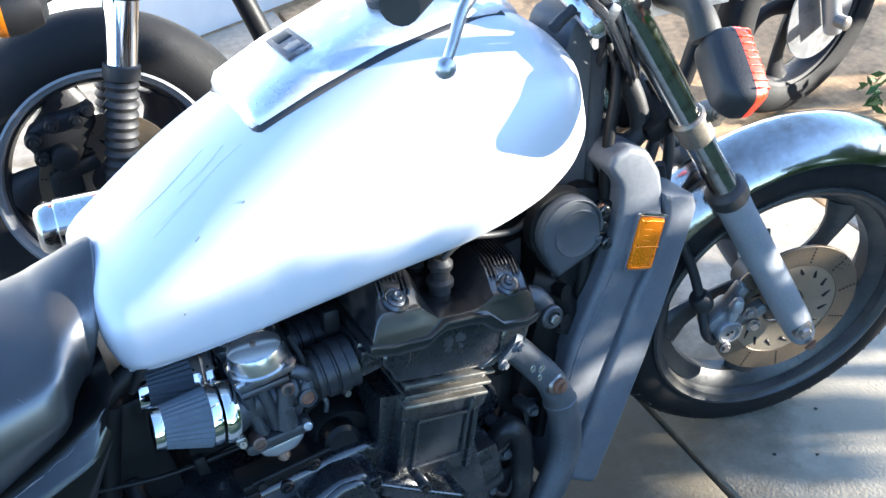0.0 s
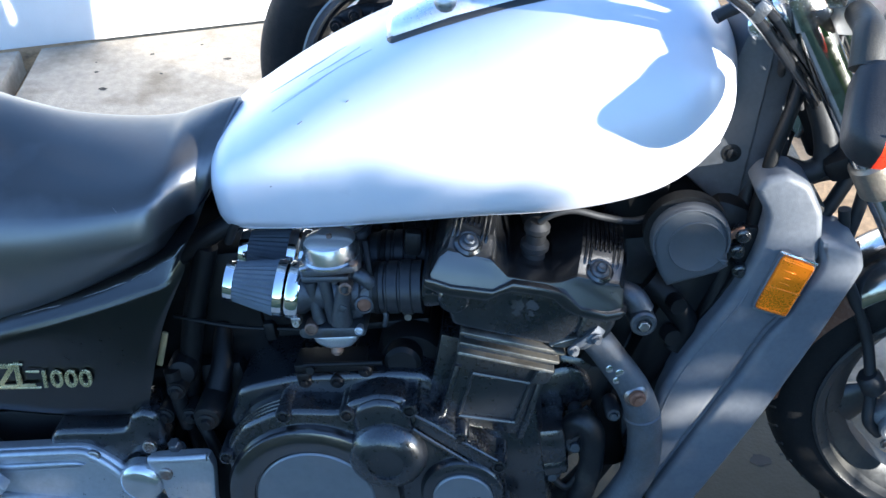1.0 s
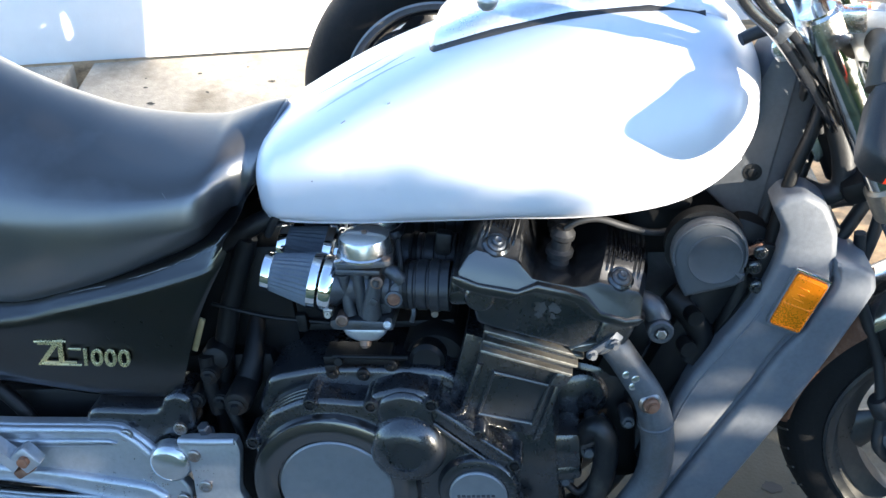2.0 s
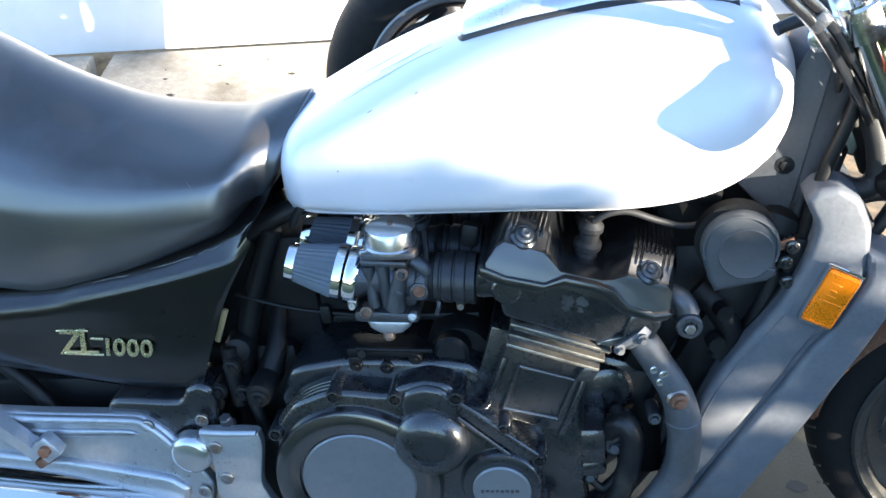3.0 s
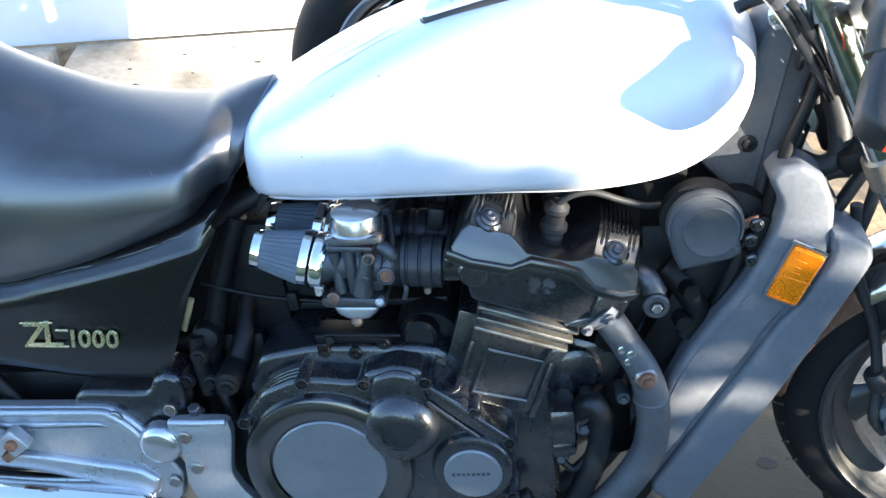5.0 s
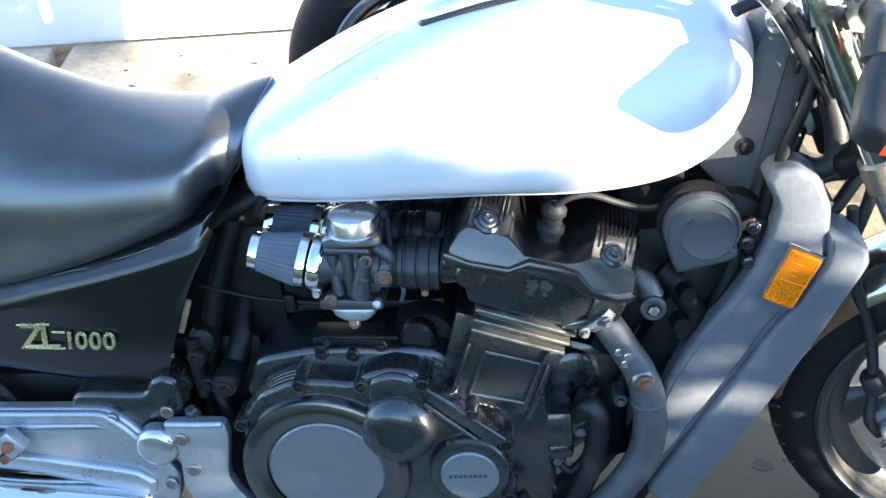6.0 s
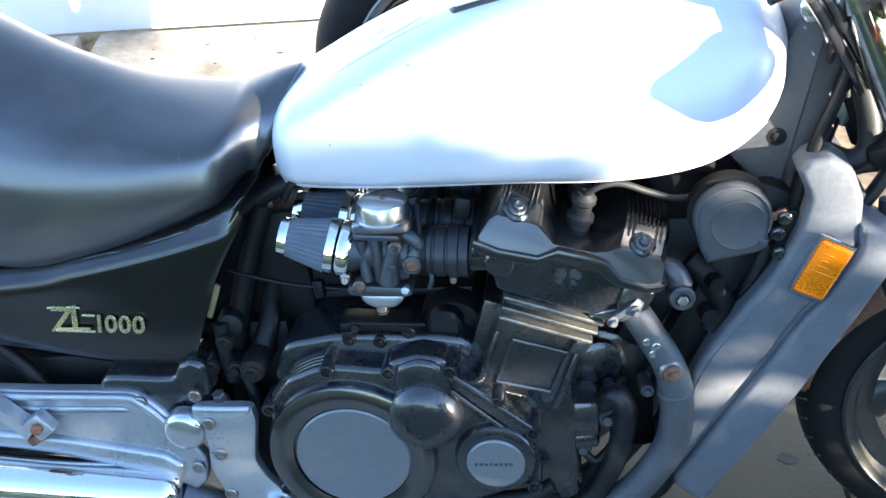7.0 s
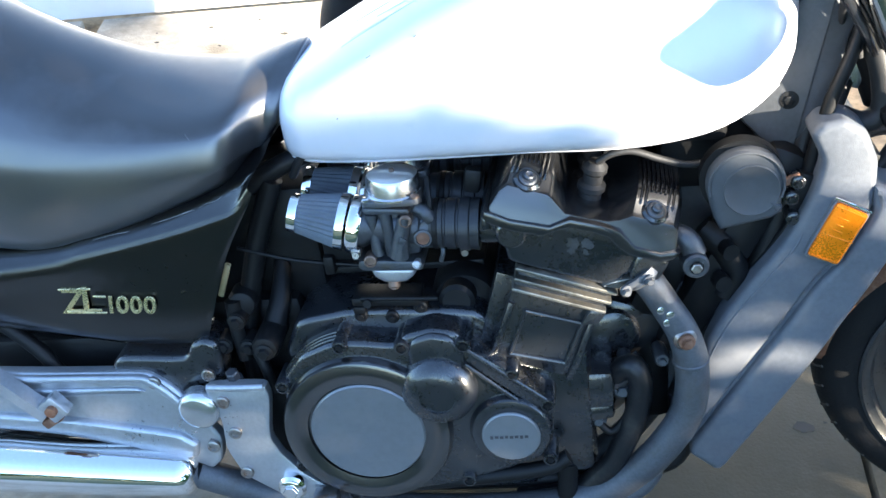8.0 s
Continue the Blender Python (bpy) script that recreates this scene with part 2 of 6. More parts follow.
grime_shade(CONCRETE, (0.33, 0.29, 0.215), ((0.95, -0.15), (1.20, -0.40), (0.70, -0.30)), (0.65, 0.6, 0.5), 0.6)
# under the machine its shade is put into the colour along with the oil
grime_shade(CONCRETE, (0.088, 0.070, 0.042), ((0.42, 0.12), (0.66, 0.26), (0.10, 0.20)), (0.60, 0.46, 0.5), 0.95)
JOINT = material("dark_joint_filling", (0.07, 0.06, 0.05), 0.95, 0, 0.3, 20, 0.5, 200)
WALL = material("white_wall_paint", (0.86, 0.855, 0.83), 0.7, 0, 0.04, 3, 0.15, 120)
LEAF = material("leaf", (0.055, 0.115, 0.02), 0.5, 0, 0.4, 12, spec=0.4)
GRASS = material("lawn_green", (0.052, 0.070, 0.028), 0.9, 0, 0.45, 12, 1.0, 60, second=(0.085, 0.085, 0.03), mask=(0.5, 0.7), mask_scale=5)
BARK = material("bark", (0.13, 0.095, 0.065), 0.9, 0, 0.35, 10, 0.8, 60)
INK = material("dark_print", (0.05, 0.05, 0.055), 0.5)


# ---- mesh helpers ----
def part(name, bm, mat, parent=None, label="", m=None, sharp=38):
    """Link a bmesh as one mesh object under a thing or a part."""
    if m is not None:
        bm.transform(m)
    bmesh.ops.recalc_face_normals(bm, faces=bm.faces)
    me = bpy.data.meshes.new(name)
    bm.to_mesh(me)
    bm.free()
    me.polygons.foreach_set("use_smooth", [True] * len(me.polygons))
    me.set_sharp_from_angle(angle=radians(sharp))
    me.materials.append(mat)
    ob = new(name, me)
    ob.parent = parent
    if label:
        tagged(ob, label)
    return ob


def thing(name, label, category, m=None, group="", kind=""):
    ob = new(name)
    ob.empty_display_size = 0.1
    if m is not None:
        ob.matrix_basis = m
    return tagged(ob, label, category, group, kind)


def join(*bms):
    """One bmesh out of several."""
    out = bms[0]
    for other in bms[1:]:
        me = bpy.data.meshes.new("tmp")
        other.to_mesh(me)
        other.free()
        out.from_mesh(me)
        bpy.data.meshes.remove(me)
    return out


def box(centre, size, bevel=0.004, rot=(0, 0, 0), seg=2):
    bm = bmesh.new()
    bmesh.ops.create_cube(bm, size=1)
    bmesh.ops.scale(bm, vec=size, verts=bm.verts)
    if bevel:
        bmesh.ops.bevel(bm, geom=bm.edges[:], offset=min(bevel, min(size) * 0.45), segments=seg, affect="EDGES", profile=0.5)
    bm.transform(pose(*centre, *rot))
    return bm


def prism(outline, y0, y1, bevel=0.005, seg=2, shrink=None):
    """An outline of (x, z) points drawn out from y0 (outer) to y1, its edges rounded. shrink: the outer face drawn in towards its middle."""
    bm = bmesh.new()
    cx = sum(p[0] for p in outline) / len(outline)
    cz = sum(p[1] for p in outline) / len(outline)
    k = shrink or 1.0
    a = [bm.verts.new((cx + (x - cx) * k, y0, cz + (z - cz) * k)) for x, z in outline]
    b = [bm.verts.new((x, y1, z)) for x, z in outline]
    n = len(outline)
    bm.faces.new(a)
    bm.faces.new(b[::-1])
    for i in range(n):
        bm.faces.new((a[i], b[i], b[(i + 1) % n], a[(i + 1) % n]))
    bmesh.ops.recalc_face_normals(bm, faces=bm.faces)
    if bevel:
        front = [e for e in bm.edges if all(abs(v.co.y - y0) < 1e-6 for v in e.verts)]
        bmesh.ops.bevel(bm, geom=front, offset=bevel, segments=seg, affect="EDGES", profile=0.5)
    bmesh.ops.triangulate(bm, faces=[f for f in bm.faces if len(f.verts) > 4])
    return bm


def rounded(outline, steps=3, cut=0.3):
    """An outline with its corners rounded off."""
    out, n = [], len(outline)
    for i in range(n):
        p0, p1, p2 = (Vector((*outline[j % n], 0)) for j in (i - 1, i, i + 1))
        a, b = p1.lerp(p0, cut), p1.lerp(p2, cut)
        for s in range(steps + 1):
            t = s / steps
            q = a * (1 - t) ** 2 + p1 * 2 * t * (1 - t) + b * t * t
            out.append((q.x, q.y))
    return out


def spline(pts, per=6):
    """Points on a smooth curve through pts."""
    v = [Vector(p) for p in pts]
    if len(v) < 3:
        return v
    v = [v[0] * 2 - v[1]] + v + [v[-1] * 2 - v[-2]]
    out = []
    for i in range(1, len(v) - 2):
        p0, p1, p2, p3 = v[i - 1:i + 3]
        for s in range(per):
            t = s / per
            out.append(0.5 * (2 * p1 + (p2 - p0) * t + (2 * p0 - 5 * p1 + 4 * p2 - p3) * t * t + (3 * p1 - p0 - 3 * p2 + p3) * t ** 3))
    out.append(v[-2])
    return out


def skin(rings, cap=True, closed=True):
    """A surface over rings of points."""
    bm = bmesh.new()
    vs = [[bm.verts.new(p) for p in ring] for ring in rings]
    n = len(vs[0])
    for a, b in zip(vs, vs[1:]):
        for i in range(n if closed else n - 1):
            bm.faces.new((a[i], a[(i + 1) % n], b[(i + 1) % n], b[i]))
    if cap:
        bm.faces.new(vs[0][::-1])
        bm.faces.new(vs[-1])
    return bm


def tube(pts, r, n=12, per=6, smooth=True):
    """A round bar along pts; r is one radius or a list of one for each point."""
    p = spline(pts, per) if smooth else [Vector(q) for q in pts]
    rs = r if isinstance(r, (list, tuple)) else [r, r]
    d = (p[1] - p[0]).normalized()
    side = d.orthogonal().normalized()
    rings = []
    for i, q in enumerate(p):
        d = (p[min(i + 1, len(p) - 1)] - p[max(i - 1, 0)]).normalized()
        side = (side - d * side.dot(d)).normalized()
        up = d.cross(side)
        f = i / (len(p) - 1) * (len(rs) - 1)
        k = min(int(f), len(rs) - 2)
        rad = rs[k] + (rs[k + 1] - rs[k]) * (f - k)
        rings.append([q + (side * math.cos(a) + up * math.sin(a)) * rad for a in (2 * math.pi * j / n for j in range(n))])
    return skin(rings)


def lathe(profile, base=(0, 0, 0), axis=(0, -1, 0), n=32, cap=True, ripple=0.0, ripples=0):
    """A profile of (radius, height) turned round an axis through base."""
    d = Vector(axis).normalized()
    side = Vector((1, 0, 0)) if abs(d.x) < 0.9 else Vector((0, 0, 1))
    side = (side - d * side.dot(d)).normalized()
    up = d.cross(side)
    rings = []
    for r, h in profile:
        ring = []
        for j in range(n):
            a = 2 * math.pi * j / n
            q = r * (1 + ripple * math.cos(ripples * a))
            ring.append(Vector(base) + d * h + (side * math.cos(a) + up * math.sin(a)) * q)
        rings.append(ring)
    return skin(rings, cap)


def bolt(at, axis=(0, -1, 0), r=0.007, h=0.006, washer=True):
    d = Vector(axis).normalized()
    bm = lathe([(r, 0), (r, h * 0.8), (r * 0.85, h)], at, d, 6)
    if washer:
        bm = join(bm, lathe([(r * 1.5, -0.001), (r * 1.5, h * 0.25), (r * 1.35, h * 0.35)], at, d, 14))
    return bm


# ---- ground and wall ----
ground = part("ground", box((0, 0, -0.10), (400, 400, 0.04), 0), DIRT)
tagged(ground, "bare brown earth beneath and beyond the concrete", "ground", kind="structure")
pavement = tagged(new("pavement"), "worn grey concrete slabs with dark joints and stains", "pavement", kind="structure")


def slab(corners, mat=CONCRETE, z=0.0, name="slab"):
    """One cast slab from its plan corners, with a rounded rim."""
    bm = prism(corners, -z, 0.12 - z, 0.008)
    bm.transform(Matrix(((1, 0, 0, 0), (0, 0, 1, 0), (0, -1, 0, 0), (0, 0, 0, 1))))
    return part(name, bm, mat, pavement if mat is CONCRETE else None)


def wall_y(x):
    return 1.829 + (x + 0.93) * 0.2466


G = 0.005
for a, b, far in ((-9.0, None, None), (None, 0.816, None), (0.816, 1.61, 0.78)):
    lo = (lambda y, a=a: a) if a is not None else (lambda y: -1.207 - (y - 1.45) * 0.108)
    hi = (lambda y, b=b: b) if b is not None else (lambda y: -1.207 - (y - 1.45) * 0.108)
    for y0, y1 in ((-0.80, far),):
        xs = [lo(y0) + G, hi(y0) - G]
        top = [(hi(y1) - G, y1 - G), (lo(y1) + G, y1 - G)] if y1 is not None else [(hi(2.0) - G, min(wall_y(hi(2.0)) - 0.004, 2.44)), (lo(1.5) + G, wall_y(lo(1.5)) - 0.004)]
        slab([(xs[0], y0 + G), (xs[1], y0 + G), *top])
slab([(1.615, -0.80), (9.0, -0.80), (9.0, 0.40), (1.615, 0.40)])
lawn = slab([(-9.0, -9.0), (9.0, -9.0), (9.0, -0.81), (-9.0, -0.81)], GRASS, -0.004, "lawn")
tagged(lawn, "mown green lawn beside the concrete", "lawn", kind="structure")
soil = slab([(0.826, 0.79), (1.615, 0.79), (1.615, 0.41), (9.0, 0.41), (9.0, 4.2), (0.826, 2.25)], DIRT, -0.006, "soil_bed")
tagged(soil, "dry brown soil bed beside the concrete", "soil", kind="structure")
wall = part("wall_north", box((0, 0.10, 0.6), (16, 0.2, 1.2), 0.01), WALL, m=pose(-0.93, 1.829, 0, 0, 0, 13.85))
tagged(wall, "low white painted garden wall in full sun", "wall", kind="structure")

def parts(name, bms, mat, parent, label="", m=None):
    """Several parts of one kind, each an object of its own."""
    return [part(name, bm, mat, parent, label, m) for bm in bms]


def blob(x, y, r, seed, stretch=1.0):
    """An irregular flat stain of a few centimetres on the slabs."""
    rnd = random.Random(seed)
    bm = bmesh.new()
    rim = [bm.verts.new((x + r * stretch * k * math.cos(a), y + r * k * math.sin(a), 0.0012)) for a, k in ((2 * math.pi * j / 18, rnd.uniform(0.7, 1.15)) for j in range(18))]
    bm.faces.new(rim)
    return bm


for k, (x, y, r, st) in enumerate(((0.718, 0.170, 0.0145, 1.3), (0.759, 0.184, 0.003, 1.4), (-0.931, 1.502, 0.008, 1.6), (-0.84, 1.71, 0.006, 1.3), (-0.78, 1.59, 0.005, 1.2), (-0.60, 1.68, 0.007, 1.8), (-0.70, 1.77, 0.005, 1.0), (-1.0, 1.66, 0.004, 1.0), (-0.98, 1.60, 0.006, 1.4), (0.95, -0.10, 0.004, 1.3), (1.02, -0.14, 0.003, 1.6), (1.10, -0.05, 0.004, 1.1), (0.90, -0.22, 0.005, 1.4), (1.16, -0.20, 0.006, 1.5))):
    part("stain", blob(x, y, r, k, st), STAIN, pavement, "dark oily stain")

# ---- the motorcycle ----
bike = thing("motorcycle", "black and silver-blue cruiser motorcycle parked on concrete", "motorcycle", LEVEL @ pose(0, 0, 0, -5, 0, 0))


def lerp_table(table, x):
    """Smooth values between the stations of a table."""
    n = len(table)
    for i in range(n - 1):
        if x <= table[i + 1][0] or i == n - 2:
            (x0, *a), (x1, *b) = table[i], table[i + 1]
            h = x1 - x0
            t = min(max((x - x0) / h, 0.0), 1.0)
            out = []
            for k in range(len(a)):
                slope = (b[k] - a[k]) / h
                before = (a[k] - table[i - 1][k + 1]) / (x0 - table[i - 1][0]) if i > 0 else slope
                after = (table[i + 2][k + 1] - b[k]) / (table[i + 2][0] - x1) if i < n - 2 else slope
                m0, m1 = (before + slope) / 2, (slope + after) / 2
                out.append((2 * t ** 3 - 3 * t * t + 1) * a[k] + (t ** 3 - 2 * t * t + t) * h * m0 + (3 * t * t - 2 * t ** 3) * b[k] + (t ** 3 - t * t) * h * m1)
            return out


def superellipse(w, zb, zm, zt, n_up, n_low, count=56, y_mid=0.0):
    """A closed section across the machine: half-width w, lowest, widest and highest point."""
    ring = []
    for j in range(count):
        a = 2 * math.pi * j / count
        c, s = math.cos(a), math.sin(a)
        e = n_up if s >= 0 else n_low
        h = (zt - zm) if s >= 0 else (zm - zb)
        ring.append((y_mid + w * math.copysign(abs(c) ** (2 / e), c), zm + h * math.copysign(abs(s) ** (2 / e), s)))
    return ring


# fuel tank: station, half-width, underside, widest height, top
TANK_TABLE = [
    (-0.053, 0.088, 0.750, 0.783, 0.815), (-0.047, 0.112, 0.733, 0.780, 0.835), (-0.032, 0.128, 0.725, 0.780, 0.850), (0.0, 0.139, 0.722, 0.783, 0.868),
    (0.10, 0.163, 0.724, 0.790, 0.915), (0.20, 0.180, 0.728, 0.797, 0.949), (0.30, 0.193, 0.731, 0.803, 0.973), (0.40, 0.204, 0.731, 0.809, 0.988),
    (0.476, 0.205, 0.736, 0.818, 0.991), (0.533, 0.201, 0.748, 0.830, 0.984), (0.580, 0.190, 0.772, 0.850, 0.966), (0.613, 0.160, 0.797, 0.868, 0.938), (0.635, 0.100, 0.827, 0.876, 0.910), (0.643, 0.045, 0.852, 0.872, 0.890)]
rings = []
for i in range(97):
    x = -0.053 + 0.696 * i / 96
    w, zb, zm, zt = lerp_table(TANK_TABLE, x)
    rings.append([(x, y, z) for y, z in superellipse(w + 0.026, zb, zm, zt, 2.35, 5.2, y_mid=0.026)])
tank = part("fuel_tank", skin(rings), TANK, bike, "silver-blue teardrop fuel tank", sharp=60)
for cx, cz, dx in ((0.094, 0.872, 0.010), (0.16, 0.895, 0.006), (0.045, 0.80, 0.004)):
    w, zb, zm, zt = lerp_table(TANK_TABLE, cx)
    k = ((cz - zm) / (zt - zm)) ** 2.35
    cy = 0.026 - (w + 0.026) * (1 - k) ** (1 / 2.35)
    part("paint_chip", box((cx, cy + 0.0006, cz), (dx * 0.8, 0.0016, 0.002), 0.0005, (30, -30, 0), 1), GREY_PLASTIC, tank, "grey chip in the paint")

lip = []
for k in range(25):
    x = -0.040 + 0.645 * k / 24
    w, zb, zm, zt = lerp_table(TANK_TABLE, x)
    f = (zm - (zb + 0.007)) / (zm - zb)
    lip.append((x, 0.0265 - (w + 0.026) * (1 - f ** 5.2) ** (1 / 5.2), zb + 0.007))
part("seam_lip", tube(lip, 0.0038, 8, 2), TANK, tank, "rolled seam along the tank's lower edge")

# console on the tank
def console_ring(x, w, h, grow=0.0):
    top = lerp_table(TANK_TABLE, x)[3]
    return [(x, 0.034 + y, z) for y, z in superellipse(w + 0.047 + grow, top - 0.05, top - 0.02, top + h + grow * 0.3, 4.0, 4.0, 28)]


con = [console_ring(*a) for a in ((0.208, 0.030, 0.004), (0.211, 0.044, 0.013), (0.220, 0.053, 0.019), (0.30, 0.058, 0.021), (0.40, 0.062, 0.021), (0.50, 0.062, 0.021), (0.56, 0.055, 0.020), (0.60, 0.035, 0.012))]
console = part("console", skin(con), CONSOLE, tank, "scuffed chrome instrument console", sharp=50)
gas = [console_ring(*a, grow=0.006) for a in ((0.204, 0.030, -0.012), (0.208, 0.044, -0.006), (0.218, 0.053, 0.0), (0.30, 0.058, 0.0), (0.40, 0.062, 0.0), (0.50, 0.062, 0.0), (0.57, 0.055, 0.0))]
part("gasket", skin(gas), RUBBER, tank, "black rubber gasket", sharp=50)
def tank_side(x, z):
    """The tank's near side at a station and height."""
    w, zb, zm, zt = lerp_table(TANK_TABLE, x)
    return 0.026 - (w + 0.026) * (1 - min(max((z - zm) / (zt - zm), 0), 1) ** 2.35) ** (1 / 2.35)


for run in (((0.150, 0.931), (0.112, 0.916), (0.075, 0.900), (0.040, 0.884)), ((0.172, 0.935), (0.140, 0.922), (0.100, 0.906)), ((0.190, 0.936), (0.150, 0.922), (0.110, 0.905), (0.064, 0.885)), ((0.120, 0.908), (0.085, 0.893), (0.050, 0.876))):
    part("paint_run", tube([(x, tank_side(x, z) + 0.0002, z) for x, z in run], [0.0004, 0.0009, 0.0008, 0.0004], 8), RUN, tank, "faint run in the paint")
part("gauge", box((0.308, 0.032, 0.9968), (0.036, 0.090, 0.004), 0.0015, (0, -10, 0)), GAUGE, tank, "worn oblong gauge plate")
part("gauge_window", box((0.308, 0.055, 0.9982), (0.022, 0.026, 0.003), 0.0012, (0, -10, 0)), DARK, tank)
part("gauge_window", box((0.308, 0.010, 0.9982), (0.022, 0.026, 0.003), 0.0012, (0, -10, 0)), ALU_DARK, tank)
part("filler_cap", lathe([(0.04, 0), (0.04, 0.012), (0.034, 0.018), (0.012, 0.02)], (0.46, 0.012, 1.012), (-0.12, 0, 1)), RUBBER, tank, "black filler cap")

# seat
SEAT_TABLE = [
    (-0.72, 0.1, 0.7, 0.83, 0.94, 0), (-0.68, 0.15, 0.665, 0.83, 0.98, 0), (-0.6, 0.17, 0.642, 0.83, 1.0, 0), (-0.5, 0.185, 0.636, 0.805, 0.975, 0), (-0.43, 0.19, 0.63, 0.80, 0.932, 0), (-0.36, 0.19, 0.64, 0.790, 0.895, 0), (-0.28, 0.188, 0.659, 0.784, 0.863, 0), (-0.2, 0.182, 0.684, 0.784, 0.847, 0), (-0.15, 0.177, 0.700, 0.786, 0.842, 0.02), (-0.130, 0.173, 0.707, 0.787, 0.842, 0.06),
    (-0.117, 0.166, 0.713, 0.788, 0.844, 0.12), (-0.108, 0.155, 0.718, 0.788, 0.848, 0.20), (-0.100, 0.141, 0.723, 0.788, 0.851, 0.26), (-0.092, 0.128, 0.728, 0.787, 0.854, 0.33), (-0.085, 0.118, 0.733, 0.786, 0.857, 0.40), (-0.078, 0.110, 0.738, 0.786, 0.859, 0.46), (-0.070, 0.105, 0.743, 0.786, 0.860, 0.50), (-0.064, 0.101, 0.748, 0.786, 0.859, 0.53), (-0.060, 0.093, 0.756, 0.786, 0.852, 0.54)]
rings = []
for i in range(121):
    f = i / 120
    x = -0.72 + 0.57 * f / 0.6 if f < 0.6 else -0.15 + 0.090 * (f - 0.6) / 0.4
    w, zb, zs, zt, slant = lerp_table(SEAT_TABLE, x)
    d = zt - zs
    k = min(1, max(0, d / 0.088))
    outer = [(-0.74 * w, 0, zb), (-0.87 * w, 0, zb + 0.014), (-0.955 * w, 0, zb + 0.38 * (zs - zb)), (-w, 0, zs - 0.034), (-0.975 * w, 0, zs), (-0.90 * w, 0, zs + 0.29 * d), (-0.72 * w, 0, zs + 0.60 * d), (-0.3 * w, 0, zt), (0.08 * w, 0, zt + 0.009 * k), (0.33 * w, 0, zt - 0.014 * k), (0.7 * w, 0, zt - 0.08 * k), (w, 0, zs - 0.03), (0.92 * w, 0, zb)]
    rings.append([(x + slant * (p[2] - 0.78), p[0], p[2]) for p in spline(outer, 6)])
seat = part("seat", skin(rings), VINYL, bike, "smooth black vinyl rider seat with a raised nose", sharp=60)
part("scratch", tube([(-0.158, -0.1765, 0.806), (-0.153, -0.1785, 0.797)], 0.0006, 6, smooth=False), SCUFF, seat, "small pale scratch")

# side cover: rows from top to bottom along the machine
TOP = [(-0.70, 0.635), (-0.44, 0.645), (-0.343, 0.655), (-0.249, 0.682), (-0.18, 0.705), (-0.12, 0.732), (-0.07, 0.758), (-0.045, 0.776)]
CREASE = [(-0.70, 0.60), (-0.433, 0.618), (-0.36, 0.632), (-0.285, 0.646), (-0.21, 0.662), (-0.15, 0.678), (-0.115, 0.690), (-0.088, 0.718)]
MID = [(-0.70, 0.57), (-0.45, 0.57), (-0.38, 0.57), (-0.31, 0.57), (-0.26, 0.572), (-0.215, 0.575), (-0.180, 0.580), (-0.146, 0.616)]
LOW = [(-0.70, 0.545), (-0.48, 0.506), (-0.41, 0.492), (-0.343, 0.480), (-0.29, 0.476), (-0.25, 0.475), (-0.222, 0.477), (-0.205, 0.487)]
def shelf(i, y, up):
    """A row of the shelf over the crease; near the front it climbs with the cover's upper edge."""
    (xt, zt), (xc, zc) = TOP[i], CREASE[i]
    f = (0, 0, 0, 0, 0.1, 0.25, 0.45, 0.6)[i]
    return (xc + (xt - xc) * f, y, zc + up + (zt - zc - up) * f)


N = range(len(TOP))
rows = [[shelf(i, -0.080, 0.052) for i in N], [shelf(i, -0.135, 0.032) for i in N], [shelf(i, -0.162, 0.020) for i in N], [(x, -0.1765, z + 0.0085) for x, z in CREASE], [(x, -0.1808, z) for x, z in CREASE], [(x, -0.1815, z - 0.012) for x, z in CREASE], [(x, -0.175, z) for x, z in MID], [(x, -0.167, z) for x, z in LOW], [(x, -0.150, z - 0.004) for x, z in LOW]]
rows = [spline(r, 4) for r in rows]
cols = [spline([r[i] for r in rows], 4) for i in range(len(rows[0]))]
bm = skin(cols, cap=False, closed=False)
bmesh.ops.solidify(bm, geom=bm.faces[:], thickness=0.004)
cover = part("side_cover", bm, COVER_BLACK, bike, "gloss black side cover", sharp=60)
# dusty rub marks that follow the seat's edge
rub = random.Random(12)
for first, last in ((9, 13), (14, 18), (18, 21), (22, 26)):
    path = [Vector(c[9]) + Vector((0, -0.0004, rub.uniform(-0.0015, 0.0015))) for c in cols[first:last + 1]]
    part("rub_mark", tube(path, [0.0002] + [rub.uniform(0.0005, 0.0011) for _ in path[2:]] + [0.0002], 6), SCUFF, cover, "pale dusty rub mark")


def letter(text, at, size, m_extra):
    cu = bpy.data.curves.new("letter", "FONT")
    cu.body, cu.size, cu.extrude, cu.bevel_depth, cu.offset = text, size, 0.0012, 0.0006, 0.0002
    tmp = new("tmp", cu)
    me = bpy.data.meshes.new_from_object(tmp.evaluated_get(bpy.context.evaluated_depsgraph_get()))
    bpy.data.objects.remove(tmp)
    b = bmesh.new()
    b.from_mesh(me)
    bpy.data.meshes.remove(me)
    b.transform(pose(*at, 90, 0, 0) @ m_extra)
    return b


slant = Matrix(((1.0, 0.12, 0, 0), (0, 1, 0, 0), (0, 0, 1, 0), (0, 0, 0, 1)))
for ch, x, z, size in (("Z", -0.417, 0.5410, 0.060), ("L", -0.387, 0.5395, 0.063), ("1", -0.351, 0.5375, 0.040), ("0", -0.333, 0.5365, 0.040), ("0", -0.312, 0.5350, 0.040), ("0", -0.291, 0.5335, 0.040)):
    part("letter", letter(ch, (x, -0.1785, z), size, slant @ pose(0, 0, 0, 0, 0, -4)), GOLD, cover, "raised gold model lettering", sharp=30)
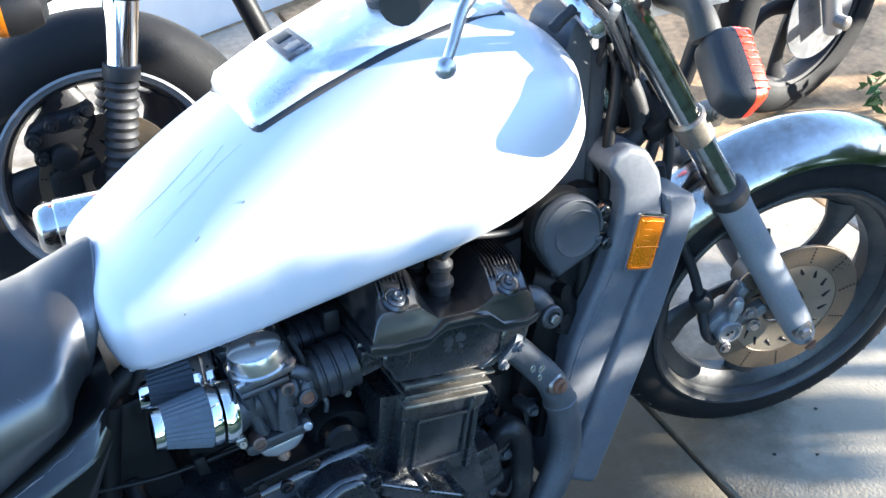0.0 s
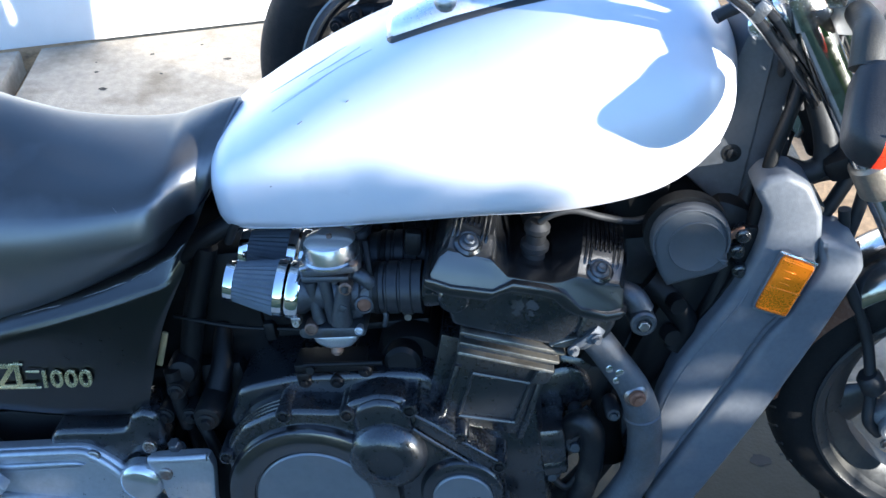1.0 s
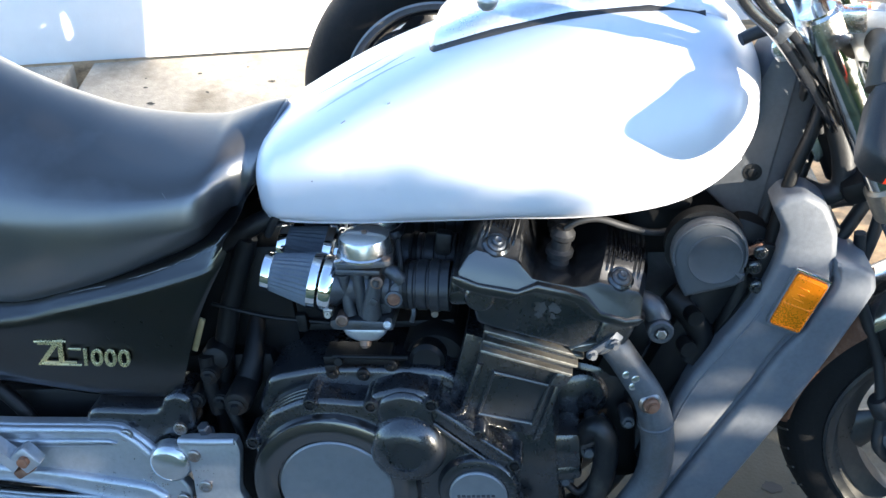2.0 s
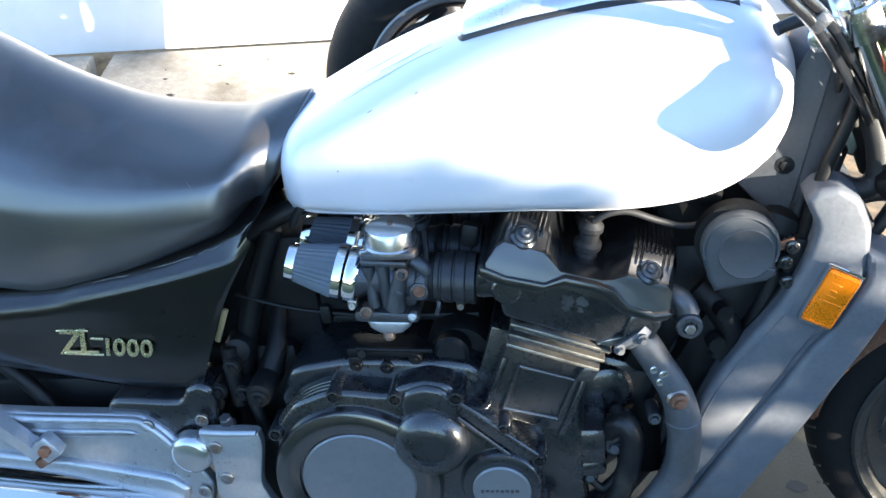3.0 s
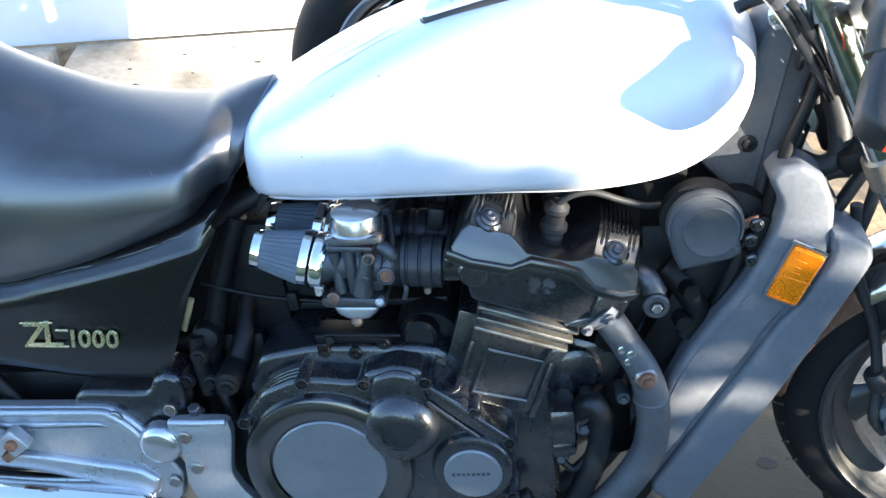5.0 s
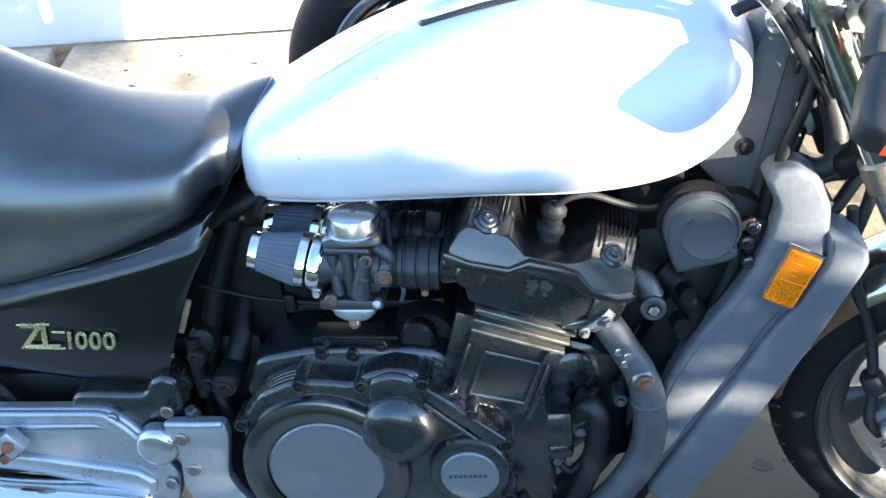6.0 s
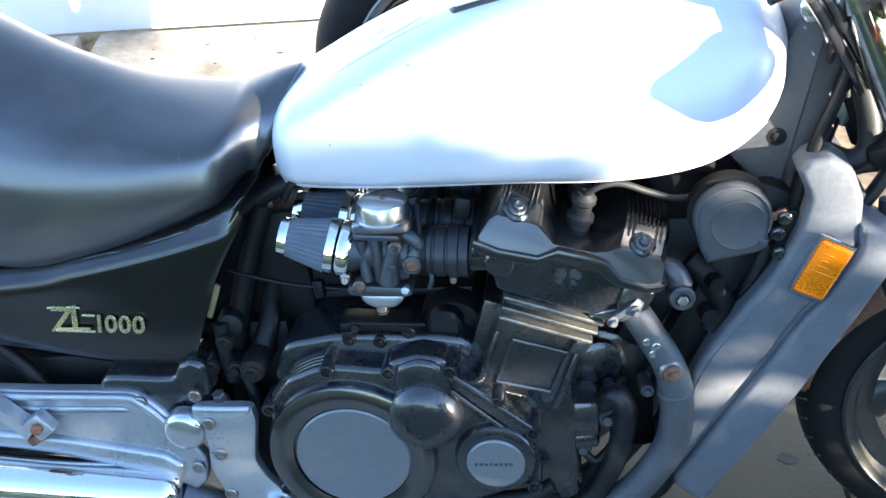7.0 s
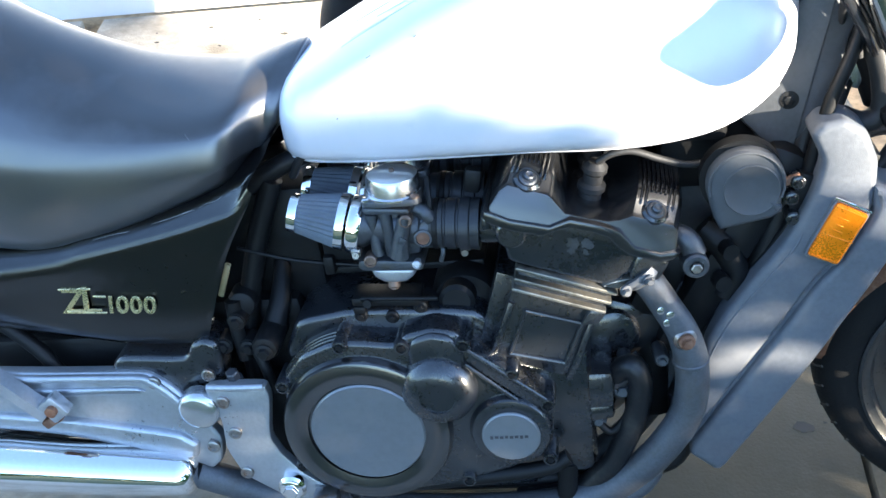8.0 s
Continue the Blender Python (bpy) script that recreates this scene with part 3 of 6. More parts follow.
# serifs and fine bars of the two capitals
for x, z, w in ((-0.404, 0.5800, 0.018), (-0.398, 0.5420, 0.024), (-0.372, 0.5795, 0.020), (-0.366, 0.5385, 0.036), (-0.352, 0.5655, 0.02)):
    part("letter_serif", box((x, -0.1795, z), (w, 0.0026, 0.0035), 0.0008, (0, 4, 0), 1), GOLD, cover)

# ---- frame ----
frame_part = part("frame", join(
    tube([(0.70, -0.03, 0.86), (0.674, -0.055, 0.77), (0.63, -0.085, 0.62), (0.56, -0.10, 0.42), (0.49, -0.10, 0.22), (0.43, -0.105, 0.16), (0.20, -0.11, 0.145), (-0.1, -0.11, 0.16), (-0.17, -0.11, 0.26)], 0.017),
    tube([(0.70, 0.03, 0.86), (0.674, 0.055, 0.77), (0.63, 0.085, 0.62), (0.56, 0.10, 0.42), (0.49, 0.10, 0.22), (0.43, 0.105, 0.16), (0.20, 0.11, 0.145), (-0.1, 0.11, 0.16), (-0.17, 0.11, 0.26)], 0.017),
    tube([(0.69, 0, 0.87), (0.45, 0, 0.80), (0.2, 0, 0.77), (0.0, 0, 0.745)], 0.026),
    tube([(0.05, -0.06, 0.745), (-0.06, -0.10, 0.72), (-0.2, -0.105, 0.655), (-0.4, -0.105, 0.62), (-0.8, -0.105, 0.66)], 0.015),
    tube([(0.05, 0.06, 0.745), (-0.06, 0.10, 0.72), (-0.2, 0.105, 0.655), (-0.4, 0.105, 0.62), (-0.8, 0.105, 0.66)], 0.015),
    tube([(-0.08, -0.105, 0.70), (-0.13, -0.11, 0.58), (-0.165, -0.12, 0.45), (-0.17, -0.12, 0.30)], 0.016),
    tube([(-0.08, 0.105, 0.70), (-0.13, 0.11, 0.58), (-0.165, 0.12, 0.45), (-0.17, 0.12, 0.30)], 0.016)), DARK, bike, "black tubular steel frame")
gus = prism(rounded([(0.560, 0.735), (0.60, 0.80), (0.655, 0.92), (0.70, 0.93), (0.712, 0.86), (0.690, 0.775), (0.662, 0.705), (0.640, 0.662), (0.61, 0.675)], 2, 0.2), -0.085, 0.02, 0.012)
gusset = part("gusset", gus, GUSSET, frame_part, "dark grey steering head cover")
part("bolt", join(lathe([(0.0125, -0.004), (0.0125, 0.0008), (0.011, 0.0012)], (0.629, -0.085, 0.751), (0, -1, 0), 20), bolt((0.629, -0.0855, 0.751), r=0.007, h=0.003, washer=False)), DARK, frame_part, "dark recessed frame bolt")
part("steering_head", lathe([(0.03, -0.02), (0.03, 0.19)], (0.755, -0.035, 0.745), (-0.342, 0, 0.94), 24), DARK, frame_part)

# ---- engine ----
engine = part("engine", box((0.13, 0, 0.33), (0.44, 0.34, 0.26), 0.02), ENGINE, bike, "dusty black four-cylinder engine with warm worn edges")
part("upper_crankcase", prism(rounded([(-0.10, 0.44), (-0.07, 0.50), (0.02, 0.515), (0.20, 0.505), (0.24, 0.44), (0.20, 0.40), (-0.06, 0.40)], 2, 0.2), -0.168, 0.17, 0.010, 3), ENGINE, engine)
part("oil_pan", prism(rounded([(-0.02, 0.24), (0.30, 0.24), (0.29, 0.18), (0.24, 0.150), (0.05, 0.150), (0.0, 0.18)], 2, 0.2), -0.14, 0.14, 0.012), ENGINE, engine)
CASE = rounded([(-0.100, 0.357), (-0.094, 0.425), (-0.060, 0.467), (-0.013, 0.487), (0.02, 0.488), (0.083, 0.480), (0.096, 0.494), (0.136, 0.503), (0.171, 0.496), (0.186, 0.470), (0.232, 0.437), (0.285, 0.380), (0.294, 0.365), (0.285, 0.276), (0.222, 0.249), (0.135, 0.222), (0.02, 0.205), (-0.06, 0.23), (-0.098, 0.29)], 2, 0.2)
case = part("clutch_case", prism(CASE, -0.212, -0.155, 0.008, 3), ENGINE, engine, "black cast clutch case")
for k, (y0, out) in enumerate(((-0.205, 1.010), (-0.199, 1.022), (-0.193, 1.034))):
    arc = [(0.02 + 0.127 * out * math.cos(a), 0.352 + 0.140 * out * math.sin(a)) for a in (radians(d) for d in range(100, 160, 8))]
    part("rim_rib", tube([(x, y0, z) for x, z in arc], 0.0024, 8, 3), ENGINE, engine, "curved rib of the clutch case")
part("clutch_ring", lathe([(0.127, -0.004), (0.127, 0.010), (0.123, 0.018), (0.113, 0.0215), (0.100, 0.020), (0.088, 0.0165), (0.087, 0.012)], (0.020, -0.208, 0.337), (0, -1, 0), 64), COVER_BLACK, engine, "gloss black clutch cover ring")
part("clutch_plate", lathe([(0.0855, 0), (0.0855, 0.003), (0.083, 0.005), (0.04, 0.0055)], (0.022, -0.221, 0.337), (0, -1, 0), 64), DISC_SILVER, engine, "brushed silver clutch cover disc")
part("bump_cover", join(lathe([(0.056, -0.01), (0.056, 0.010), (0.052, 0.020), (0.044, 0.028), (0.034, 0.032), (0.0255, 0.033), (0.025, 0.030), (0.010, 0.0295)], (0.136, -0.208, 0.405), (0, -1, 0), 48),
                        prism(rounded([(0.098, 0.425), (0.098, 0.478), (0.112, 0.492), (0.136, 0.499), (0.160, 0.494), (0.176, 0.476), (0.184, 0.42)], 2, 0.25), -0.219, -0.17, 0.008, 3)), ENGINE, engine, "black domed starter clutch cover")
part("signal_cover", lathe([(0.061, -0.004), (0.0605, 0.008), (0.056, 0.015), (0.0465, 0.0175), (0.043, 0.0165)], (0.232, -0.208, 0.327), (0, -1, 0), 48), ENGINE, engine, "round black pick-up cover")
plate = part("signal_plate", lathe([(0.0425, 0), (0.0425, 0.003), (0.040, 0.005), (0.02, 0.0052)], (0.232, -0.224, 0.324), (0, -1, 0), 48), DISC_SILVER, engine, "round silver plate with a dark maker's mark")
part("mark", join(*[box((0.204 + 0.0072 * i, -0.2296, 0.3245 + 0.0006 * (i % 2)), (0.0052 if i % 3 else 0.0042, 0.0008, 0.0052 if i in (0, 6) else 0.004), 0) for i in range(8)]), INK, plate, "dark maker's mark as plain bars")
# sloping web between the domed cover and the front boss
part("web", prism(rounded([(0.180, 0.452), (0.190, 0.470), (0.232, 0.437), (0.288, 0.376), (0.272, 0.366), (0.222, 0.410)], 2, 0.12), -0.2185, -0.19, 0.004), ENGINE, engine, "sloping web of the clutch case")
for (x0, z0), (x1, z1) in (((0.184, 0.470), (0.286, 0.380)), ((0.178, 0.446), (0.266, 0.362))):
    part("rib", tube([(x0, -0.217, z0), (x0 * 0.45 + x1 * 0.55, -0.2175, z0 * 0.45 + z1 * 0.55), (x1, -0.217, z1)], 0.0032, 8), ENGINE, engine)
for x, z in ((-0.094, 0.418), (0.003, 0.483), (0.092, 0.478), (0.179, 0.478), (0.241, 0.424), (0.288, 0.370), (0.284, 0.272), (-0.092, 0.27), (-0.02, 0.213), (0.16, 0.235)):
    part("case_boss", lathe([(0.0115, 0), (0.0115, 0.047), (0.010, 0.051), (0.0075, 0.0515), (0.007, 0.048)], (x, -0.168, z), (0, -1, 0), 18), ENGINE, engine)
    part("bolt", bolt((x, -0.2155, z), r=0.0055, h=0.005, washer=False), DARK, engine)
part("cable_guide", join(box((0.070, -0.150, 0.526), (0.100, 0.045, 0.014), 0.004, (0, 3, 0)), box((0.030, -0.165, 0.516), (0.018, 0.02, 0.012), 0.003), lathe([(0.0035, -0.055), (0.0035, 0.055)], (0.090, -0.172, 0.532), (1, 0, -0.05), 10), lathe([(0.006, 0), (0.006, 0.006)], (0.045, -0.176, 0.530), (0, -1, 0.2), 12)), DARK, engine, "black cable guide on the crankcase")
part("starter_motor", join(lathe([(0.05, -0.1), (0.052, 0.09), (0.045, 0.102), (0.02, 0.105)], (0.175, -0.02, 0.49), (0, -1, 0), 28), lathe([(0.026, 0), (0.026, 0.05), (0.020, 0.055)], (0.168, -0.10, 0.505), (0, -1, 0.1), 20)), DARK, engine, "black starter motor behind the cylinders")
for x, z in ((0.118, 0.515), (0.075, 0.500), (0.03, 0.505)):
    part("bolt", join(lathe([(0.010, -0.01), (0.010, 0.002), (0.008, 0.004)], (x, -0.168, z), (0, -1, 0), 18), bolt((x, -0.172, z), r=0.005, h=0.004, washer=False)), DARK, engine)

# cylinder bank in its own axes: u along the fins, v up along the bores, the near face turning in a little towards the front
def bank(u, v, y):
    x = 0.262 + 0.923 * u + 0.384 * v
    return (x, y + (0.085 * (x - 0.26) if y < 0 else 0), 0.584 - 0.384 * u + 0.923 * v)


def bank_block(outline, y0, y1, bevel=0.005, seg=2):
    bm = prism(outline, y0, y1, bevel, seg)
    for w in bm.verts:
        w.co = bank(w.co.x, w.co.z, w.co.y)
    return bm


cylinder = part("cylinder_block", bank_block(rounded([(0.006, -0.002), (0.138, -0.002), (0.138, -0.050), (0.130, -0.075), (0.136, -0.140), (0.120, -0.158), (0.022, -0.158), (0.008, -0.130)], 2, 0.08), -0.184, 0.178, 0.004), ENGINE, engine, "black cylinder block with warm worn edges")
part("cylinder_wall", bank_block([(-0.02, -0.03), (0.01, -0.03), (0.02, -0.16), (-0.01, -0.16)], -0.165, 0.165, 0.003), ENGINE, engine)
part("front_ledge", bank_block(rounded([(0.118, -0.036), (0.142, -0.034), (0.137, -0.056), (0.112, -0.066)], 2, 0.2), -0.192, -0.10, 0.004), ENGINE, engine, "ledge below the fins")
P = [(0.034, -0.066), (0.116, -0.064), (0.114, -0.134), (0.034, -0.140)]
for a, b in zip(P, P[1:] + P[:1]):
    part("panel_edge", tube([bank(a[0], a[1], -0.185), bank(b[0], b[1], -0.185)], 0.0034, 8, smooth=False), ENGINE, engine, "raised worn edge of the cylinder panel")
for u, v, h in ((0.012, -0.10, 0.06), (0.128, -0.100, 0.06)):
    part("stud_boss", bank_block([(u - 0.005, v - h), (u + 0.005, v - h), (u + 0.005, v + h * 0.7), (u - 0.005, v + h * 0.7)], -0.189, -0.15, 0.004), ENGINE, engine)
for k, (v, u0, u1) in enumerate(((0.0, 0.001, 0.1420), (-0.0165, 0.004, 0.1390), (-0.033, 0.006, 0.1370))):
    part("fin", bank_block([(u0, v - 0.0026), (u1, v - 0.0026), (u1 + 0.002, v), (u1, v + 0.0026), (u0, v + 0.0026), (u0 - 0.002, v)], -0.1975 + 0.001 * k, 0.18, 0.0014), FIN, engine, "cooling fin with bare metal edge")
part("cylinder_head", bank_block(rounded([(-0.058, 0.076), (-0.058, 0.052), (-0.030, 0.036), (-0.012, 0.004), (0.138, 0.004), (0.144, 0.026), (0.166, 0.042), (0.190, 0.066), (0.190, 0.080), (0.120, 0.092), (0.08, 0.096), (0.0, 0.085)], 2, 0.12), -0.190, 0.188, 0.006, 3), ENGINE, engine, "black cylinder head")
part("port_boss", bank_block(rounded([(0.148, 0.022), (0.190, 0.028), (0.196, 0.070), (0.150, 0.074)], 3, 0.3), -0.196, -0.13, 0.008, 3), ENGINE, engine, "exhaust port boss")
# the sun's warm patch by the port is put into this block's colour
part("sunlit_flank", bank_block(rounded([(0.118, 0.004), (0.143, 0.006), (0.160, 0.030), (0.135, 0.018)], 2, 0.2), -0.1935, -0.12, 0.003), FIN, engine, "pale warm face by the exhaust port, sun put into its colour")
part("intake_flange", join(bank_block(rounded([(-0.068, 0.066), (-0.066, 0.020), (-0.052, 0.010), (-0.020, 0.022), (-0.024, 0.060)], 2, 0.2), -0.172, 0.17, 0.006), bank_block(rounded([(-0.066, 0.058), (-0.052, 0.058), (-0.050, 0.040), (-0.062, 0.034)], 2, 0.2), -0.186, -0.15, 0.003)), ENGINE, engine, "intake flange of the cylinder head")
part("bolt", bolt(bank(-0.044, 0.046, -0.176), r=0.007, h=0.006), ENGINE, engine)

rnd = random.Random(9)
for cu, cv, rr in ((0.062, 0.056, 0.010), (0.081, 0.060, 0.009), (0.064, 0.044, 0.006), (0.082, 0.047, 0.005)):
    bm = bmesh.new()
    bm.faces.new([bm.verts.new(bank(cu + rr * k * math.cos(a), cv + rr * k * math.sin(a), -0.1912)) for a, k in ((2 * math.pi * j / 14, rnd.uniform(0.6, 1.2)) for j in range(14))])
    part("worn_patch", bm, ALU_DARK, engine, "bare metal patch where the paint has gone")

# cam cover: one casting with two raised boxes and a low bridge between them
TOPS = [(-0.061, 0.082), (-0.055, 0.106), (-0.047, 0.1155), (0.006, 0.1165), (0.014, 0.113), (0.036, 0.099), (0.064, 0.100), (0.094, 0.103), (0.108, 0.108), (0.123, 0.1175), (0.179, 0.119), (0.187, 0.113), (0.193, 0.092)]
LOWS = [(0.191, 0.084), (0.176, 0.0765), (0.136, 0.076), (0.110, 0.094), (0.085, 0.094), (0.044, 0.091), (0.022, 0.073), (-0.030, 0.0675), (-0.056, 0.071)]


def cover_ring(y, lift, inset):
    ring = []
    for u, v in TOPS:
        raised = min(max((v - 0.103) / 0.012, 0.12), 1.0) if v > 0.095 else 0.0
        ring.append((u, v + lift * raised))
    ring += LOWS
    cu, cv = 0.064, 0.094
    lean = 0.28 if y < -0.198 else 0.0
    return [bank(cu + (u - cu) * (1 - inset * 3), cv + (v - cv) * (1 - inset * 12), y + lean * max(0.0, v - 0.076)) for u, v in ring]


part("cam_cover", skin([cover_ring(*a) for a in ((-0.2065, 0.0, 0.0050), (-0.2060, 0.0, 0.0020), (-0.2035, 0.0004, 0.0), (-0.200, 0.002, 0.0), (-0.174, 0.014, 0.0), (-0.160, 0.024, 0.0), (-0.14, 0.031, 0.0), (-0.08, 0.034, 0.0), (0.18, 0.034, 0.0), (0.205, 0.0, 0.003))]), BLACK, engine, "glossy black cam cover with two raised boxes", sharp=24)
FL = [(-0.066, 0.078), (-0.066, 0.068), (-0.052, 0.062), (-0.025, 0.060), (0.018, 0.064), (0.034, 0.078), (0.046, 0.085), (0.080, 0.0875), (0.100, 0.086), (0.118, 0.075), (0.134, 0.069), (0.176, 0.069), (0.192, 0.078), (0.198, 0.090), (0.190, 0.090), (0.174, 0.082), (0.138, 0.082), (0.112, 0.099), (0.085, 0.1005), (0.044, 0.098), (0.022, 0.080), (-0.030, 0.075), (-0.054, 0.078)]
part("cover_flange", bank_block(FL, -0.2115, 0.21, 0.003), BLACK, engine, "rolled lower flange of the cam cover")
part("half_moon_plug", lathe([(0.020, 0), (0.020, 0.014), (0.017, 0.017)], bank(-0.022, 0.052, -0.190), (0, -1, 0), 24), ENGINE, engine, "half-moon plug under the cover")
for u0, v0 in ((-0.023, 0.127), (0.151, 0.128)):
    at = Vector(bank(u0, v0, -0.183))
    ax = Vector((0.384, -0.55, 0.923)).normalized()
    part("bolt_seat", lathe([(0.0195, -0.010), (0.0185, -0.002), (0.015, 0.001), (0.012, 0.000)], at, ax, 24), BLACK, engine)
    part("cover_bolt", join(lathe([(0.0125, -0.004), (0.0125, 0.001), (0.010, 0.003)], at, ax, 22), lathe([(0.0072, 0.002), (0.0072, 0.007), (0.005, 0.009), (0.003, 0.0075)], at, ax, 12)), ALU_DARK, engine, "worn domed cover bolt")
    for k in range(8):
        du = (k - 3.5) * 0.0062
        back = ((0.015, -0.160), (0.0225, -0.14), (0.0258, -0.06))
        part("cooling_rib", tube([bank(u0 + du, v0 + dv, y) for dv, y in (back if k in (2, 3, 4, 5) else ((-0.004, -0.1768), (0.005, -0.1750)) + back)], 0.0017, 6, 3), BLACK, engine, "worn rib on the cam cover")

# spark plug caps and leads
CAP = [(0.020, -0.050), (0.024, -0.026), (0.024, -0.018), (0.0165, -0.014), (0.015, 0.004), (0.019, 0.008), (0.019, 0.015), (0.0135, 0.019), (0.0135, 0.032), (0.017, 0.036), (0.017, 0.043), (0.010, 0.050)]
for y in (-0.130, -0.045):
    part("plug_cap", lathe(CAP, (0.366, y, 0.658), (0.22, -0.1, 0.97), 22), RUBBER, engine, "dusty black rubber spark plug cap")
part("plug_lead", tube([(0.379, -0.138, 0.706), (0.398, -0.142, 0.718), (0.425, -0.14, 0.719), (0.46, -0.135, 0.703), (0.50, -0.12, 0.685), (0.55, -0.09, 0.68)], 0.0048, 10), RUBBER, engine, "black plug lead")
part("lead_tab", box((0.409, -0.142, 0.722), (0.010, 0.004, 0.010), 0.0015), STEEL, engine)
# water outlet at the front of the head
part("water_outlet", join(lathe([(0.0175, -0.012), (0.0175, 0.030), (0.015, 0.033), (0.010, 0.033), (0.009, 0.028)], (0.497, -0.150, 0.562), (0.1, -1, 0.05), 22), tube([(0.470, -0.145, 0.600), (0.490, -0.155, 0.592), (0.500, -0.158, 0.570)], [0.014, 0.016, 0.017], 14)), ALU_DARK, engine, "dusty water outlet with bolt")
part("bolt", bolt((0.500, -0.183, 0.563), (0.1, -1, 0.05), 0.0075, 0.005, washer=False), STEEL, engine)
part("thermostat", join(tube([(0.515, -0.09, 0.575), (0.545, -0.10, 0.545), (0.560, -0.10, 0.505), (0.545, -0.10, 0.47)], 0.02), lathe([(0.012, 0), (0.012, 0.02)], (0.545, -0.115, 0.555), (0.3, -1, 0), 14), lathe([(0.012, 0), (0.012, 0.02)], (0.535, -0.115, 0.505), (0.3, -1, 0), 14), box((0.53, -0.09, 0.49), (0.03, 0.03, 0.05), 0.006, (0, 30, 0))), DARK, engine, "grimy thermostat housing and hose")

# pump, brackets and grime below the front of the engine
part("water_pump", join(lathe([(0.044, -0.08), (0.044, 0.012), (0.039, 0.024), (0.030, 0.028)], (0.382, -0.075, 0.405), (0.1, -1, 0), 28), box((0.40, -0.06, 0.43), (0.06, 0.06, 0.05), 0.012, (0, 20, 0))), ENGINE, engine, "grimy round water pump housing")
parts("pump_bracket", (box((0.345, -0.11, 0.345), (0.075, 0.10, 0.07), 0.012), box((0.335, -0.13, 0.305), (0.09, 0.06, 0.03), 0.008, (0, -8, 0)), box((0.315, -0.15, 0.318), (0.05, 0.02, 0.018), 0.005), tube([(0.385, -0.135, 0.345), (0.405, -0.14, 0.372), (0.425, -0.135, 0.385)], 0.017, 12)), ENGINE, engine, "grimy casting with pipe unions")
for x, z, r in ((0.393, 0.341, 0.014), (0.346, 0.342, 0.013), (0.355, 0.288, 0.013), (0.402, 0.382, 0.011), (0.452, 0.392, 0.011)):
    part("pipe_union", join(lathe([(r, -0.04), (r, 0.002), (r * 0.8, 0.005)], (x, -0.146, z), (0.1, -1, 0.15), 18), bolt((x, -0.152, z), (0.1, -1, 0.15), r * 0.58, 0.005, washer=False)), ALU_DARK, engine, "oily bolt of a pipe union")
# dark boxes added to hide the ground between engine and radiator
parts("pump_gap_block", (box((0.43, 0.0, 0.34), (0.07, 0.18, 0.20), 0.015), box((0.455, -0.01, 0.48), (0.06, 0.16, 0.12), 0.015, (0, 25, 0))), DARK, engine, "black box added to block the gap behind the pump")
part("oil_line", tube([(0.352, -0.15, 0.288), (0.375, -0.155, 0.270), (0.400, -0.15, 0.300), (0.42, -0.145, 0.33)], 0.006, 10), DARK, engine)

